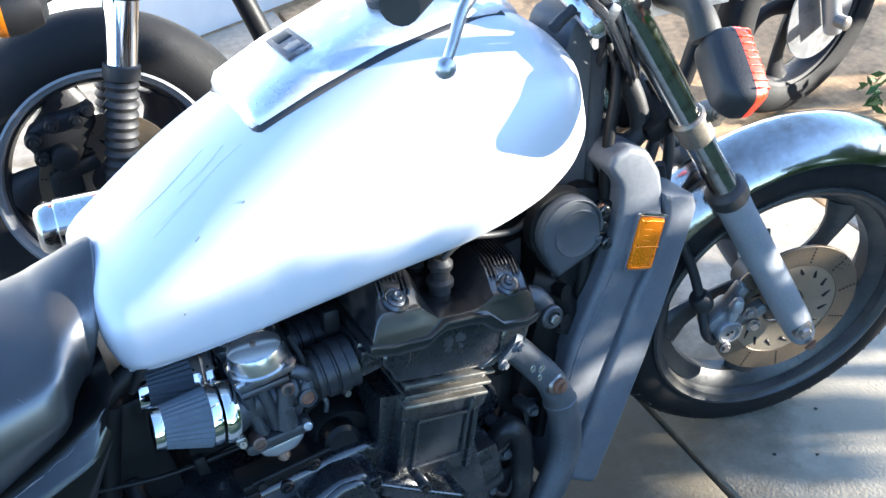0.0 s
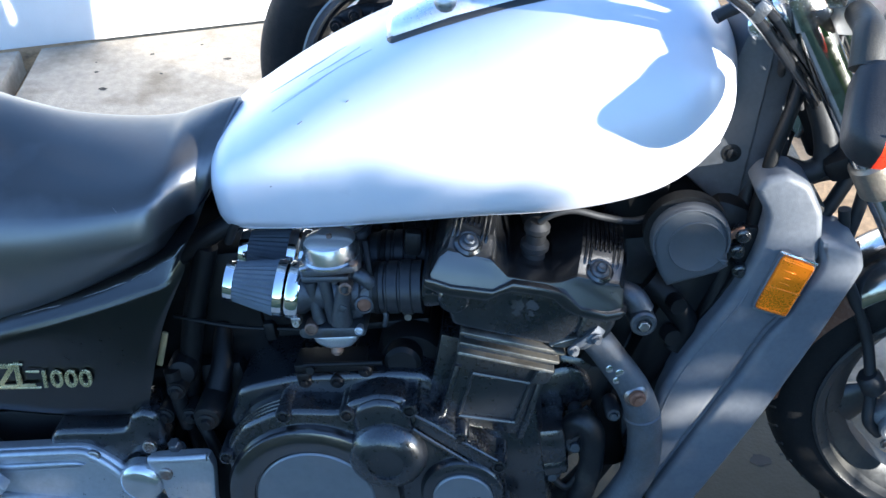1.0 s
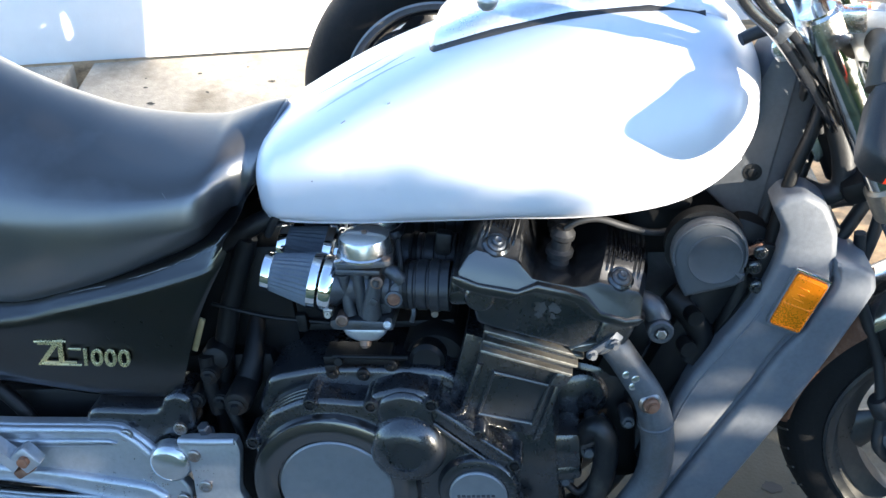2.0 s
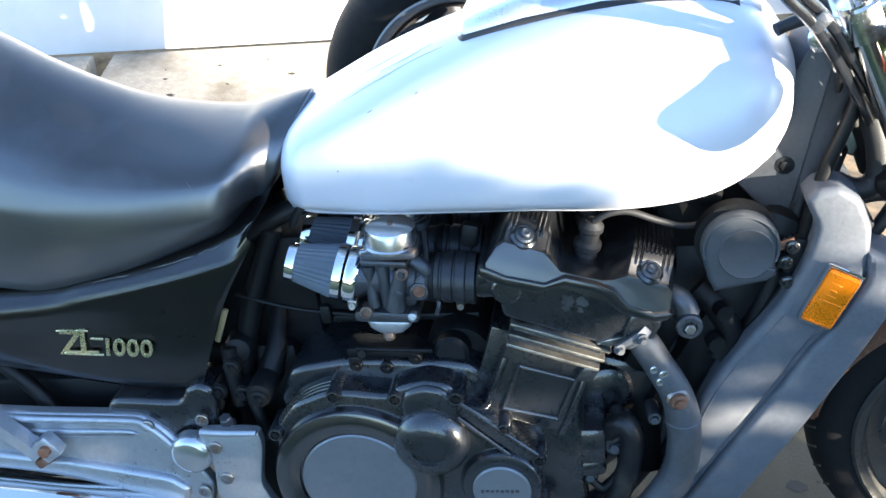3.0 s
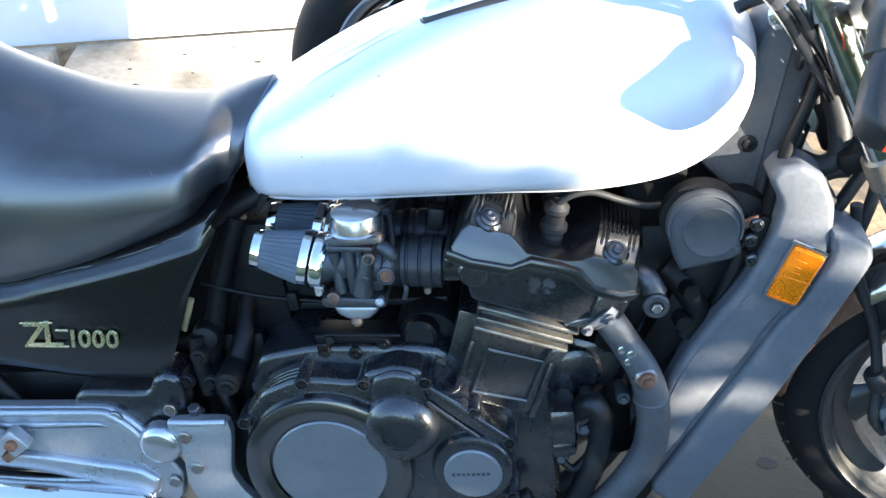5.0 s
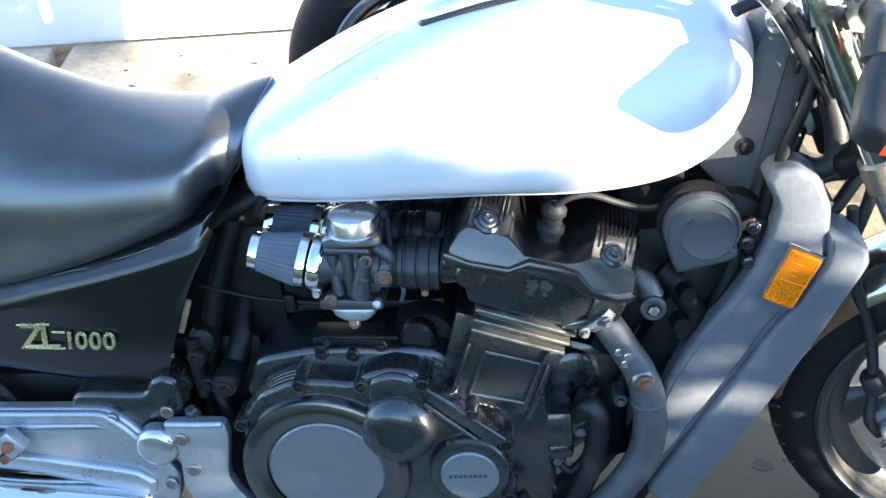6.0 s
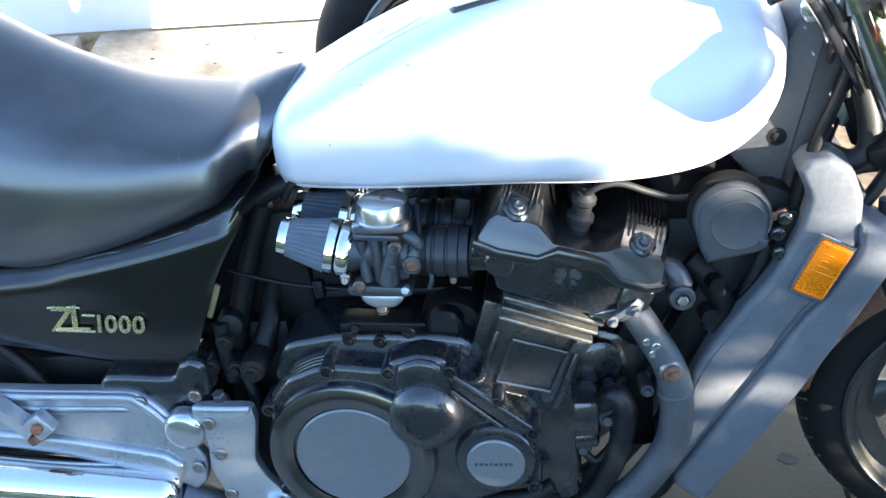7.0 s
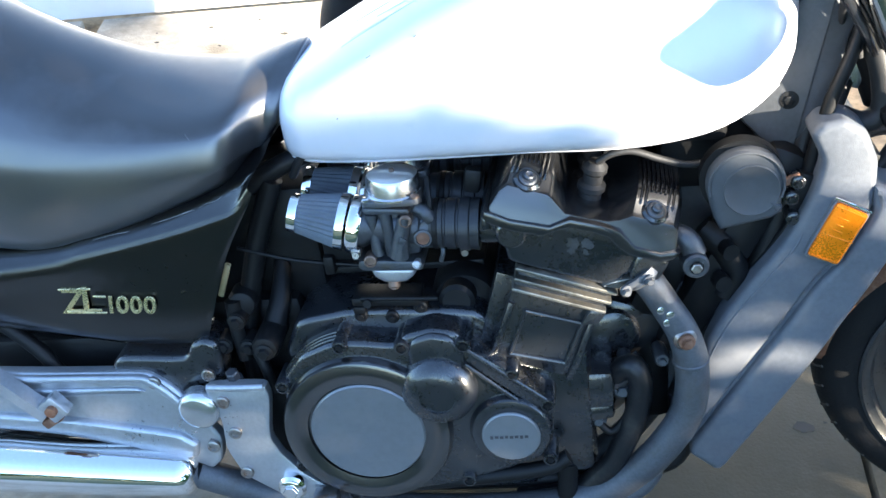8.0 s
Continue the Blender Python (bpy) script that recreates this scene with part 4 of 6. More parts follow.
# ---- carburettors and filters ----
def carburettor(y, full):
    side = y - 0.029
    root = part("carburettor", join(
        prism(rounded([(0.064, 0.684), (0.138, 0.684), (0.134, 0.664), (0.134, 0.612), (0.130, 0.600), (0.060, 0.600), (0.066, 0.628), (0.066, 0.655)], 2, 0.15), side + 0.008, y + 0.029, 0.006),
        lathe([(0.033, -0.058), (0.033, -0.042), (0.029, -0.036), (0.029, 0.036), (0.033, 0.040), (0.033, 0.060)], (0.098, y, 0.640), (1, 0, -0.08), 26)), ALU_DARK, bike, "dull cast metal carburettor")
    part("top_flange", prism(rounded([(0.062, y - 0.036), (0.144, y - 0.036), (0.144, y + 0.036), (0.062, y + 0.036)], 3, 0.2), -0.692, -0.683, 0.002), ALU_DARK, root, m=Matrix(((1, 0, 0, 0), (0, 0, 1, 0), (0, -1, 0, 0), (0, 0, 0, 1))))
    part("cap", lathe([(0.040, 0.0), (0.040, 0.003), (0.0372, 0.005), (0.0365, 0.021), (0.0345, 0.0265), (0.029, 0.0295), (0.018, 0.0305), (0.004, 0.031)], (0.103, y, 0.690), (0.06, 0, 1), 40), SATIN, root, "bright satin carburettor cap")
    part("cap_nub", lathe([(0.004, 0.030), (0.004, 0.033), (0.002, 0.034)], (0.103, y, 0.690), (0.06, 0, 1), 12), BRASS, root)
    part("bowl_flange", prism(rounded([(0.046, 0.604), (0.132, 0.597), (0.136, 0.590), (0.132, 0.582), (0.050, 0.586), (0.044, 0.592)], 2, 0.2), y - 0.035, y + 0.032, 0.003), ALU_DARK, root, "ledge above the float bowl")
    part("float_bowl", prism(rounded([(0.056, 0.588), (0.126, 0.585), (0.119, 0.570), (0.106, 0.560), (0.078, 0.560), (0.062, 0.570)], 2, 0.25), y - 0.029, y + 0.027, 0.008, 3), ALU, root, "pale cast float bowl")
    part("drain_screw", join(lathe([(0.009, 0), (0.009, 0.010), (0.007, 0.012)], (0.087, y - 0.018, 0.562), (-0.05, -0.35, -1), 14), lathe([(0.006, 0.011), (0.006, 0.014)], (0.087, y - 0.018, 0.562), (-0.05, -0.35, -1), 6)), BRASS, root, "brass drain screw")
    if full:
        part("jet_column", tube([(0.119, side - 0.001, 0.664), (0.114, side - 0.002, 0.645), (0.108, side - 0.002, 0.626), (0.104, side - 0.001, 0.606)], [0.0095, 0.0105, 0.012, 0.015], 16), ALU_DARK, root, "cast column of the pilot jet")
        part("jet_column", tube([(0.092, side + 0.004, 0.672), (0.093, side + 0.003, 0.640), (0.093, side + 0.004, 0.606)], 0.0085, 14), ALU_DARK, root)
        part("jet_column", tube([(0.072, side + 0.008, 0.668), (0.072, side + 0.007, 0.640), (0.074, side + 0.006, 0.606)], [0.009, 0.007, 0.010], 12), ALU_DARK, root)
        part("top_ledge", box((0.096, side + 0.003, 0.676), (0.064, 0.020, 0.010), 0.004, (0, 5, 0)), ALU_DARK, root)
        part("cast_diamond", box((0.113, side - 0.0125, 0.634), (0.010, 0.004, 0.010), 0.0015, (0, 38, 0)), ALU_DARK, root)
        part("throttle_boss", join(lathe([(0.018, -0.02), (0.018, 0.012), (0.015, 0.018)], (0.148, y - 0.012, 0.640), (0.15, -1, 0.1), 22), tube([(0.134, y - 0.018, 0.672), (0.148, y - 0.022, 0.662), (0.156, y - 0.018, 0.640), (0.152, y - 0.012, 0.615)], 0.010, 12)), ALU_DARK, root, "rounded throttle shaft boss")
        part("screw", lathe([(0.0125, -0.03), (0.0125, 0.006), (0.0095, 0.0066), (0.009, 0.003)], (0.140, y - 0.030, 0.632), (0.1, -1, 0.1), 22), ALU_DARK, root, "round pilot screw cap")
        part("screw_plug", lathe([(0.009, 0.0), (0.009, 0.0052)], (0.140, y - 0.030, 0.632), (0.1, -1, 0.1), 18), RUST, root, "rusty plug")
        for x, z in ((0.121, 0.661), (0.063, 0.603)):
            part("screw", join(lathe([(0.009, -0.02), (0.009, 0.003), (0.0072, 0.0045), (0.0062, 0.0045), (0.006, 0.0015)], (x, y - 0.036, z), (0.05, -1, 0.1), 18)), BRASS, root, "brass screw in a cast boss")
        part("screw", lathe([(0.006, -0.01), (0.006, 0.004), (0.0042, 0.005), (0.004, 0.003)], (0.127, y - 0.036, 0.594), (0, -1, 0.2), 14), ALU, root)
        for x in (0.070, 0.137):
            part("flange_screw", lathe([(0.0062, 0), (0.0062, 0.003), (0.004, 0.0045)], (x, y - 0.030, 0.692), (0, 0, 1), 12), SATIN if x < 0.1 else BRASS, root)
        part("choke_rod", tube([(0.150, y + 0.004, 0.705), (0.153, y - 0.016, 0.680), (0.154, y - 0.020, 0.655)], 0.004, 8), DARK, root)
        part("vent_pipe", tube([(0.158, y - 0.012, 0.618), (0.163, y - 0.020, 0.604), (0.158, y - 0.020, 0.588)], 0.0035, 8), ALU_DARK, root)
    axis = Vector((-1, 0, 0.28)).normalized()
    base = Vector((0.040, y + 0.002, 0.643))
    pod = part("air_filter", lathe([(0.038, 0.012), (0.0385, 0.02), (0.026, 0.082)], base, axis, 120, ripple=0.03, ripples=30), FILTER, bike, "pleated blue-grey cone air filter with chrome rings")
    part("clamp", lathe([(0.040, -0.012), (0.0415, -0.010), (0.0415, 0.004), (0.040, 0.006)], base, axis, 40), CHROME, pod, "chrome hose clamp")
    part("ring", lathe([(0.040, 0.010), (0.0405, 0.012), (0.0405, 0.022), (0.039, 0.023)], base, axis, 40), CHROME, pod)
    part("end_cap", lathe([(0.028, 0.079), (0.0285, 0.081), (0.0275, 0.091), (0.020, 0.093), (0.004, 0.094)], base, axis, 36), CHROME, pod)
    part("clamp_screw", join(box(base + Vector((0.004, -0.03, -0.028)), (0.014, 0.012, 0.010), 0.002), lathe([(0.005, 0), (0.005, 0.02)], base + Vector((0.004, -0.02, -0.034)), (0, -1, 0.2), 10)), STEEL, pod)
    boot = part("intake_boot", lathe([(0.031, -0.004), (0.034, 0.0), (0.034, 0.010), (0.0345, 0.016), (0.0325, 0.0175), (0.0325, 0.0200), (0.0355, 0.0215), (0.0355, 0.034), (0.0335, 0.0355), (0.0335, 0.038), (0.037, 0.0395), (0.037, 0.052), (0.035, 0.054), (0.036, 0.066)], (0.150, y, 0.637), (1, 0, -0.08), 36), BOOT, bike, "dusty black ribbed rubber intake boot")
    part("clamp", lathe([(0.0345, 0.002), (0.0355, 0.003), (0.0355, 0.009), (0.0345, 0.010)], (0.150, y, 0.637), (1, 0, -0.08), 36), DARK, boot)
    part("clamp_screw", lathe([(0.005, 0), (0.005, 0.014)], (0.190, y - 0.010, 0.600), (0.2, -1, 0), 12), STEEL, boot)


for k, y in enumerate((-0.150, -0.062, 0.062, 0.150)):
    carburettor(y, k == 0)
parts("carb_bracket", (box((0.210, -0.13, 0.690), (0.024, 0.02, 0.036), 0.006, (0, 12, 0)), box((0.022, -0.10, 0.575), (0.06, 0.04, 0.012), 0.003), box((-0.012, -0.13, 0.572), (0.016, 0.02, 0.03), 0.004), box((0.015, -0.12, 0.60), (0.07, 0.02, 0.05), 0.006)), DARK, bike, "blackened steel bracket")
part("breather_hose", tube([(-0.15, -0.12, 0.60), (-0.06, -0.13, 0.580), (0.02, -0.125, 0.565), (0.07, -0.12, 0.555)], 0.0032, 8), DARK, bike)
part("fuel_hose", tube([(-0.05, -0.10, 0.70), (-0.02, -0.12, 0.74), (0.02, -0.11, 0.735), (0.05, -0.10, 0.715)], 0.006, 10), RUBBER, bike)
# dark sheets added to keep the gaps round the carburettors and plugs black
part("carb_gap_block", box((0.09, 0.03, 0.536), (0.23, 0.24, 0.012), 0.003), DARK, bike, "black sheet added to close the gap below the carburettors")
part("plug_gap_block", box((0.34, 0.035, 0.692), (0.34, 0.02, 0.085), 0.004), DARK, bike, "black sheet added to close the gap under the tank")
part("battery_box", box((-0.14, 0.02, 0.57), (0.20, 0.19, 0.20), 0.012), DARK, bike)

# dark box added to fill the gap between tank and horn
part("tank_gap_block", box((0.545, 0.03, 0.70), (0.17, 0.16, 0.18), 0.02), DARK, bike)
part("dark_block", box((0.44, 0, 0.728), (0.22, 0.20, 0.045), 0.01), DARK, bike)
parts("gearbox_housing", (box((-0.20, 0, 0.40), (0.24, 0.20, 0.20), 0.02), box((-0.48, 0.02, 0.45), (0.36, 0.16, 0.16), 0.02)), DARK, bike)

# dark boxes added so that no bright ground shows behind the brackets
parts("bracket_gap_block", (box((-0.48, -0.110, 0.36), (0.40, 0.03, 0.20), 0.010), box((-0.15, -0.11, 0.29), (0.12, 0.05, 0.17), 0.012)), DARK, bike, "black box added to block the gap behind the brackets")

# ---- horn ----
HORN = [(0.567 + 0.051 * math.cos(a), 0.664 + 0.051 * math.sin(a)) for a in (radians(d) for d in range(-28, 205, 12))]
horn = part("horn", prism(HORN + [(0.526, 0.618), (0.534, 0.600), (0.60, 0.614), (0.613, 0.622)], -0.155, -0.115, 0.009, 4), HORN_GREY, bike, "round grey plastic horn")
part("horn_relief", lathe([(0.0365, -0.001), (0.0365, 0.0010), (0.0350, 0.0020), (0.0335, 0.0010), (0.010, 0.0008)], (0.574, -0.155, 0.658), (0, -1, 0), 32), HORN_GREY, horn)
part("horn_rim", tube([(0.567 + 0.0475 * math.cos(a), -0.1555, 0.664 + 0.0475 * math.sin(a)) for a in (radians(d) for d in range(-22, 200, 12))], 0.0019, 8, 2), HORN_GREY, horn, "raised rim of the horn")
part("horn_notch", prism([(0.596, 0.640), (0.612, 0.634), (0.606, 0.627)], -0.1575, -0.15, 0.001, 1), HORN_GREY, horn)
part("horn_backing", lathe([(0.054, 0), (0.054, 0.02)], (0.563, -0.118, 0.668), (0, -1, 0), 32), DARK, horn)
part("horn_bracket", box((0.64, -0.11, 0.625), (0.02, 0.02, 0.07), 0.004, (0, 15, 0)), DARK, bike, "black horn bracket")
part("rusty_tab", box((0.628, -0.126, 0.656), (0.024, 0.006, 0.012), 0.002, (0, -20, 0)), RUST, bike, "rusty tab")
for x, z in ((0.636, 0.653), (0.628, 0.630), (0.631, 0.600)):
    part("bolt", join(lathe([(0.010, -0.03), (0.010, 0.002)], (x, -0.128, z), (0, -1, 0), 16), bolt((x, -0.131, z), r=0.006, h=0.006)), ENGINE, bike)

# dark backing added to close the pale gap beside the horn
part("dark_block", join(box((0.510, -0.01, 0.610), (0.075, 0.05, 0.16), 0.012, (0, 12, 0)), box((0.505, -0.036, 0.655), (0.03, 0.012, 0.03), 0.004)), GUSSET, bike, "dark grey panel added behind the horn")

# ---- radiator and its cover ----
LEFT = rounded([(0.648, 0.722), (0.662, 0.738), (0.690, 0.740), (0.717, 0.722), (0.733, 0.680), (0.733, 0.644), (0.727, 0.604), (0.686, 0.536), (0.662, 0.508), (0.643, 0.478), (0.616, 0.434), (0.541, 0.318), (0.489, 0.234), (0.468, 0.210), (0.454, 0.220), (0.477, 0.305), (0.507, 0.380), (0.516, 0.415), (0.545, 0.466), (0.625, 0.576), (0.653, 0.639), (0.664, 0.685)], 2, 0.2)
RIGHT = rounded([(0.728, 0.648), (0.764, 0.633), (0.782, 0.620), (0.785, 0.595), (0.735, 0.501), (0.663, 0.376), (0.592, 0.266), (0.532, 0.176), (0.488, 0.213), (0.491, 0.230), (0.543, 0.313), (0.620, 0.430), (0.647, 0.474), (0.666, 0.504), (0.690, 0.532), (0.731, 0.604)], 2, 0.16)
radiator = part("radiator", join(box((0.605, 0.0, 0.47), (0.045, 0.25, 0.50), 0.008, (0, 28, 0)), box((0.55, 0.0, 0.53), (0.06, 0.22, 0.36), 0.02, (0, 28, 0)), tube([(0.655, -0.06, 0.70), (0.68, -0.07, 0.725), (0.70, -0.05, 0.76)], 0.016)), DARK, bike, "black radiator")
rad = part("radiator_cover", prism(LEFT, -0.140, -0.07, 0.010, 3), GREY_PLASTIC, bike, "faded grey plastic radiator side cover")
part("back_rail", tube([(0.640, -0.105, 0.590), (0.575, -0.105, 0.488), (0.508, -0.105, 0.385), (0.470, -0.105, 0.300)], 0.011, 10), DARK, rad, "black rail behind the cover")
part("groove_floor", prism([(0.720, 0.630), (0.735, 0.630), (0.70, 0.53), (0.635, 0.43), (0.505, 0.225), (0.48, 0.23), (0.605, 0.44), (0.66, 0.53)], -0.132, -0.10, 0), GREY_PLASTIC, rad)
part("rear_ridge", tube([(0.645, -0.1385, 0.590), (0.632, -0.1395, 0.560), (0.594, -0.1395, 0.508), (0.556, -0.1395, 0.458), (0.527, -0.1395, 0.405), (0.508, -0.1385, 0.350)], [0.001, 0.0019, 0.0019, 0.0019, 0.0019, 0.001], 8), GREY_PLASTIC, rad, "raised ridge along the cover's back edge")
part("front_flange", prism(RIGHT, -0.146, -0.06, 0.009, 3), GREY_PLASTIC, rad, "front flange of the cover")
REFL = [(0.682, 0.631), (0.722, 0.609), (0.686, 0.537), (0.646, 0.556)]
reflector = part("reflector", prism(rounded(REFL, 2, 0.08), -0.1525, -0.13, 0.002), ORANGE, rad, "amber side reflector with prismatic relief")
mid = (sum(p[0] for p in REFL) / 4, sum(p[1] for p in REFL) / 4)
def grown(k):
    return [(mid[0] + (x - mid[0]) * k, mid[1] + (z - mid[1]) * k) for x, z in REFL]
inner = grown(0.9)
part("rib", tube([(x, -0.1525, z) for x, z in inner + inner[:1]], 0.0009, 8, smooth=False), ORANGE, reflector)
part("rib", tube([(0.662, -0.1525, 0.589), (0.703, -0.1525, 0.570)], 0.0007, 6, smooth=False), ORANGE, reflector)
for x, z, w in ((0.690, 0.606, 0.016), (0.686, 0.597, 0.010), (0.683, 0.589, 0.014)):
    part("embossed_bar", box((x, -0.1526, z), (w, 0.0012, 0.0025), 0.0005, (0, 28, 0), 1), ORANGE, reflector)
part("reflector_frame", prism(rounded(grown(1.13), 2, 0.12), -0.148, -0.13, 0.002), GREY_PLASTIC, rad, "raised grey reflector frame")
part("reflector_edge", tube([(0.679, -0.1495, 0.6365), (0.702, -0.1495, 0.6245), (0.7245, -0.1495, 0.6125)], 0.0022, 8), CHROME, rad, "bright upper edge of the reflector")

# ---- exhaust ----
ex = part("exhaust_header", tube([(0.424, -0.160, 0.552), (0.440, -0.164, 0.530), (0.458, -0.165, 0.497), (0.481, -0.165, 0.450), (0.491, -0.165, 0.405), (0.492, -0.165, 0.355), (0.481, -0.165, 0.303), (0.448, -0.163, 0.245), (0.410, -0.160, 0.200), (0.35, -0.158, 0.155), (0.24, -0.155, 0.125), (0.05, -0.15, 0.12), (-0.15, -0.16, 0.16), (-0.28, -0.185, 0.235)], [0.0215, 0.0215, 0.0215, 0.0225] + [0.0245] * 10, 20), HEADER, bike, "blue-brown heat-stained exhaust header")
part("joint_ring", lathe([(0.0240, -0.004), (0.0262, -0.002), (0.0262, 0.002), (0.0240, 0.004)], (0.491, -0.165, 0.402), (0.04, 0, -1), 28), HEADER, ex, "raised joint in the header")
part("flange", join(lathe([(0.030, -0.006), (0.030, 0.006), (0.026, 0.010)], (0.428, -0.161, 0.548), (0.55, -0.1, -0.8), 26), box((0.420, -0.187, 0.548), (0.036, 0.008, 0.010), 0.003, (0, -32, 0)), bolt((0.437, -0.189, 0.552), (0.3, -0.9, -0.1), 0.0055, 0.008), bolt((0.406, -0.190, 0.538), (0.3, -0.9, -0.1), 0.0055, 0.009)), HEADER, ex, "dull clamp of the exhaust port")
part("weld_nut", lathe([(0.0165, -0.008), (0.0165, 0.000), (0.013, 0.004)], (0.483, -0.184, 0.450), (0.25, -1, 0.05), 22), STEEL, ex, "bright burnt collar")
part("plug", join(lathe([(0.0115, 0), (0.0115, 0.006), (0.009, 0.008)], (0.484, -0.187, 0.450), (0.25, -1, 0.05), 18), lathe([(0.007, 0.007), (0.007, 0.012)], (0.484, -0.187, 0.450), (0.25, -1, 0.05), 6)), RUST, ex, "rusty plug in the header")
for dx, dz in ((-0.028, 0.050), (-0.016, 0.042), (-0.020, 0.030)):
    part("burnt_spot", lathe([(0.0062, 0), (0.005, 0.0006)], (0.480 + dx, -0.1862, 0.450 + dz), (0.2, -1, 0), 12), SATIN, ex, "bright burnt spot")
for y, z in ((-0.06, 0), (0.06, 0), (0.165, 0)):
    part("exhaust_header", tube([(0.425, y, 0.552), (0.468, y, 0.495), (0.486, y, 0.425), (0.482, y, 0.340), (0.43, y, 0.24), (0.35, y, 0.155), (0.22, y, 0.115), (0.0, y, 0.115)], 0.0215, 14), HEADER, bike)
part("coolant_pipe", tube([(0.385, -0.130, 0.345), (0.395, -0.142, 0.374), (0.410, -0.150, 0.384), (0.420, -0.154, 0.360), (0.412, -0.154, 0.305), (0.392, -0.154, 0.250), (0.360, -0.154, 0.193), (0.30, -0.14, 0.14), (0.22, -0.13, 0.12)], 0.0180, 16), PIPE, bike, "dark curved pipe below the engine")
part("coolant_pipe", tube([(0.44, -0.12, 0.215), (0.428, -0.135, 0.165), (0.39, -0.14, 0.135), (0.35, -0.14, 0.14)], 0.016, 14), HEADER, bike)
part("footpeg_rail", join(tube([(0.31, -0.20, 0.262), (0.27, -0.205, 0.245), (0.13, -0.20, 0.222), (0.0, -0.19, 0.205)], 0.012, 12), tube([(0.305, -0.16, 0.22), (0.298, -0.16, 0.14)], 0.016, 12)), DARK, bike)
muffler = part("muffler", lathe([(0.012, 0.0), (0.026, 0.004), (0.034, 0.014), (0.037, 0.028), (0.042, 0.12), (0.046, 0.30), (0.047, 0.60), (0.044, 0.72), (0.03, 0.74)], (-0.272, -0.200, 0.246), (-1, -0.02, 0.115), 44), CHROME, bike, "bright chrome muffler")

# ---- foot peg bracket ----
BR = rounded([(-0.70, 0.455), (-0.480, 0.441), (-0.312, 0.436), (-0.285, 0.414), (-0.255, 0.380), (-0.236, 0.335), (-0.222, 0.306), (-0.232, 0.262), (-0.252, 0.246), (-0.290, 0.268), (-0.484, 0.322), (-0.70, 0.352)], 2, 0.18)
bracket = part("footrest_bracket", prism(BR, -0.192, -0.172, 0.006, 3), ALU, bike, "cast aluminium footrest bracket")
for name, outline, proud, bevel in (
        ("upper_rim", [(-0.70, 0.452), (-0.48, 0.439), (-0.314, 0.434), (-0.288, 0.412), (-0.262, 0.380), (-0.272, 0.372), (-0.302, 0.409), (-0.322, 0.421), (-0.70, 0.436)], 0.008, 0.005),
        ("middle_ledge", [(-0.70, 0.418), (-0.334, 0.412), (-0.318, 0.404), (-0.334, 0.398), (-0.70, 0.402)], 0.005, 0.004),
        ("lower_panel", [(-0.70, 0.388), (-0.445, 0.358), (-0.285, 0.325), (-0.258, 0.302), (-0.266, 0.276), (-0.290, 0.274), (-0.466, 0.330), (-0.70, 0.358)], 0.010, 0.008)):
    part(name, prism(rounded(outline, 2, 0.15), -0.192 - proud, -0.18, bevel, 3), ALU, bracket)
PEG = rounded([(-0.222, 0.417), (-0.126, 0.416), (-0.122, 0.392), (-0.138, 0.318), (-0.126, 0.284), (-0.098, 0.245), (-0.050, 0.205), (-0.075, 0.188), (-0.128, 0.192), (-0.196, 0.245), (-0.213, 0.298), (-0.207, 0.352)], 2, 0.2)
pegplate = part("heel_plate", prism(PEG, -0.206, -0.19, 0.004, 2), ALU, bike, "cast aluminium heel plate")
part("edge_rib", tube([(-0.215, -0.205, 0.414), (-0.17, -0.206, 0.413), (-0.128, -0.205, 0.412)], 0.006, 10), ALU, pegplate)
part("pivot_cap", lathe([(0.034, 0), (0.034, 0.012), (0.0325, 0.019), (0.0285, 0.0245), (0.023, 0.0265), (0.006, 0.0272)], (-0.238, -0.188, 0.373), (0, -1, 0), 40), SATIN, bike, "satin metal swingarm pivot cap")
for x, z, y in ((-0.302, 0.419, -0.194), (-0.236, 0.296, -0.196), (-0.196, 0.388, -0.207), (-0.190, 0.330, -0.207), (-0.188, 0.252, -0.207), (-0.212, 0.43, -0.195)):
    part("screw", join(lathe([(0.0105, -0.002), (0.0105, 0.003), (0.009, 0.004), (0.006, 0.004), (0.0055, 0.002)], (x, y, z), (0, -1, 0), 18)), STEEL, bike, "zinc socket screw")
part("peg_nut", join(lathe([(0.022, 0), (0.022, 0.012), (0.016, 0.018)], (-0.118, -0.206, 0.228), (0, -1, 0), 28), bolt((-0.118, -0.222, 0.228), r=0.012, h=0.010)), CHROME, pegplate, "chrome footrest nut")
part("foot_peg", join(tube([(-0.075, -0.2, 0.205), (-0.06, -0.26, 0.20), (-0.05, -0.31, 0.20)], 0.014, 14), box((-0.065, -0.222, 0.207), (0.04, 0.03, 0.03), 0.005)), STEEL, pegplate)
BLK = rounded([(-0.372, 0.428), (-0.366, 0.448), (-0.350, 0.460), (-0.246, 0.452), (-0.236, 0.474), (-0.214, 0.484), (-0.192, 0.474), (-0.192, 0.408), (-0.26, 0.38), (-0.36, 0.408)], 2, 0.25)
part("bracket_cover", prism(BLK, -0.182, -0.12, 0.009, 3), ENGINE, bike, "black bracket above the footrest")
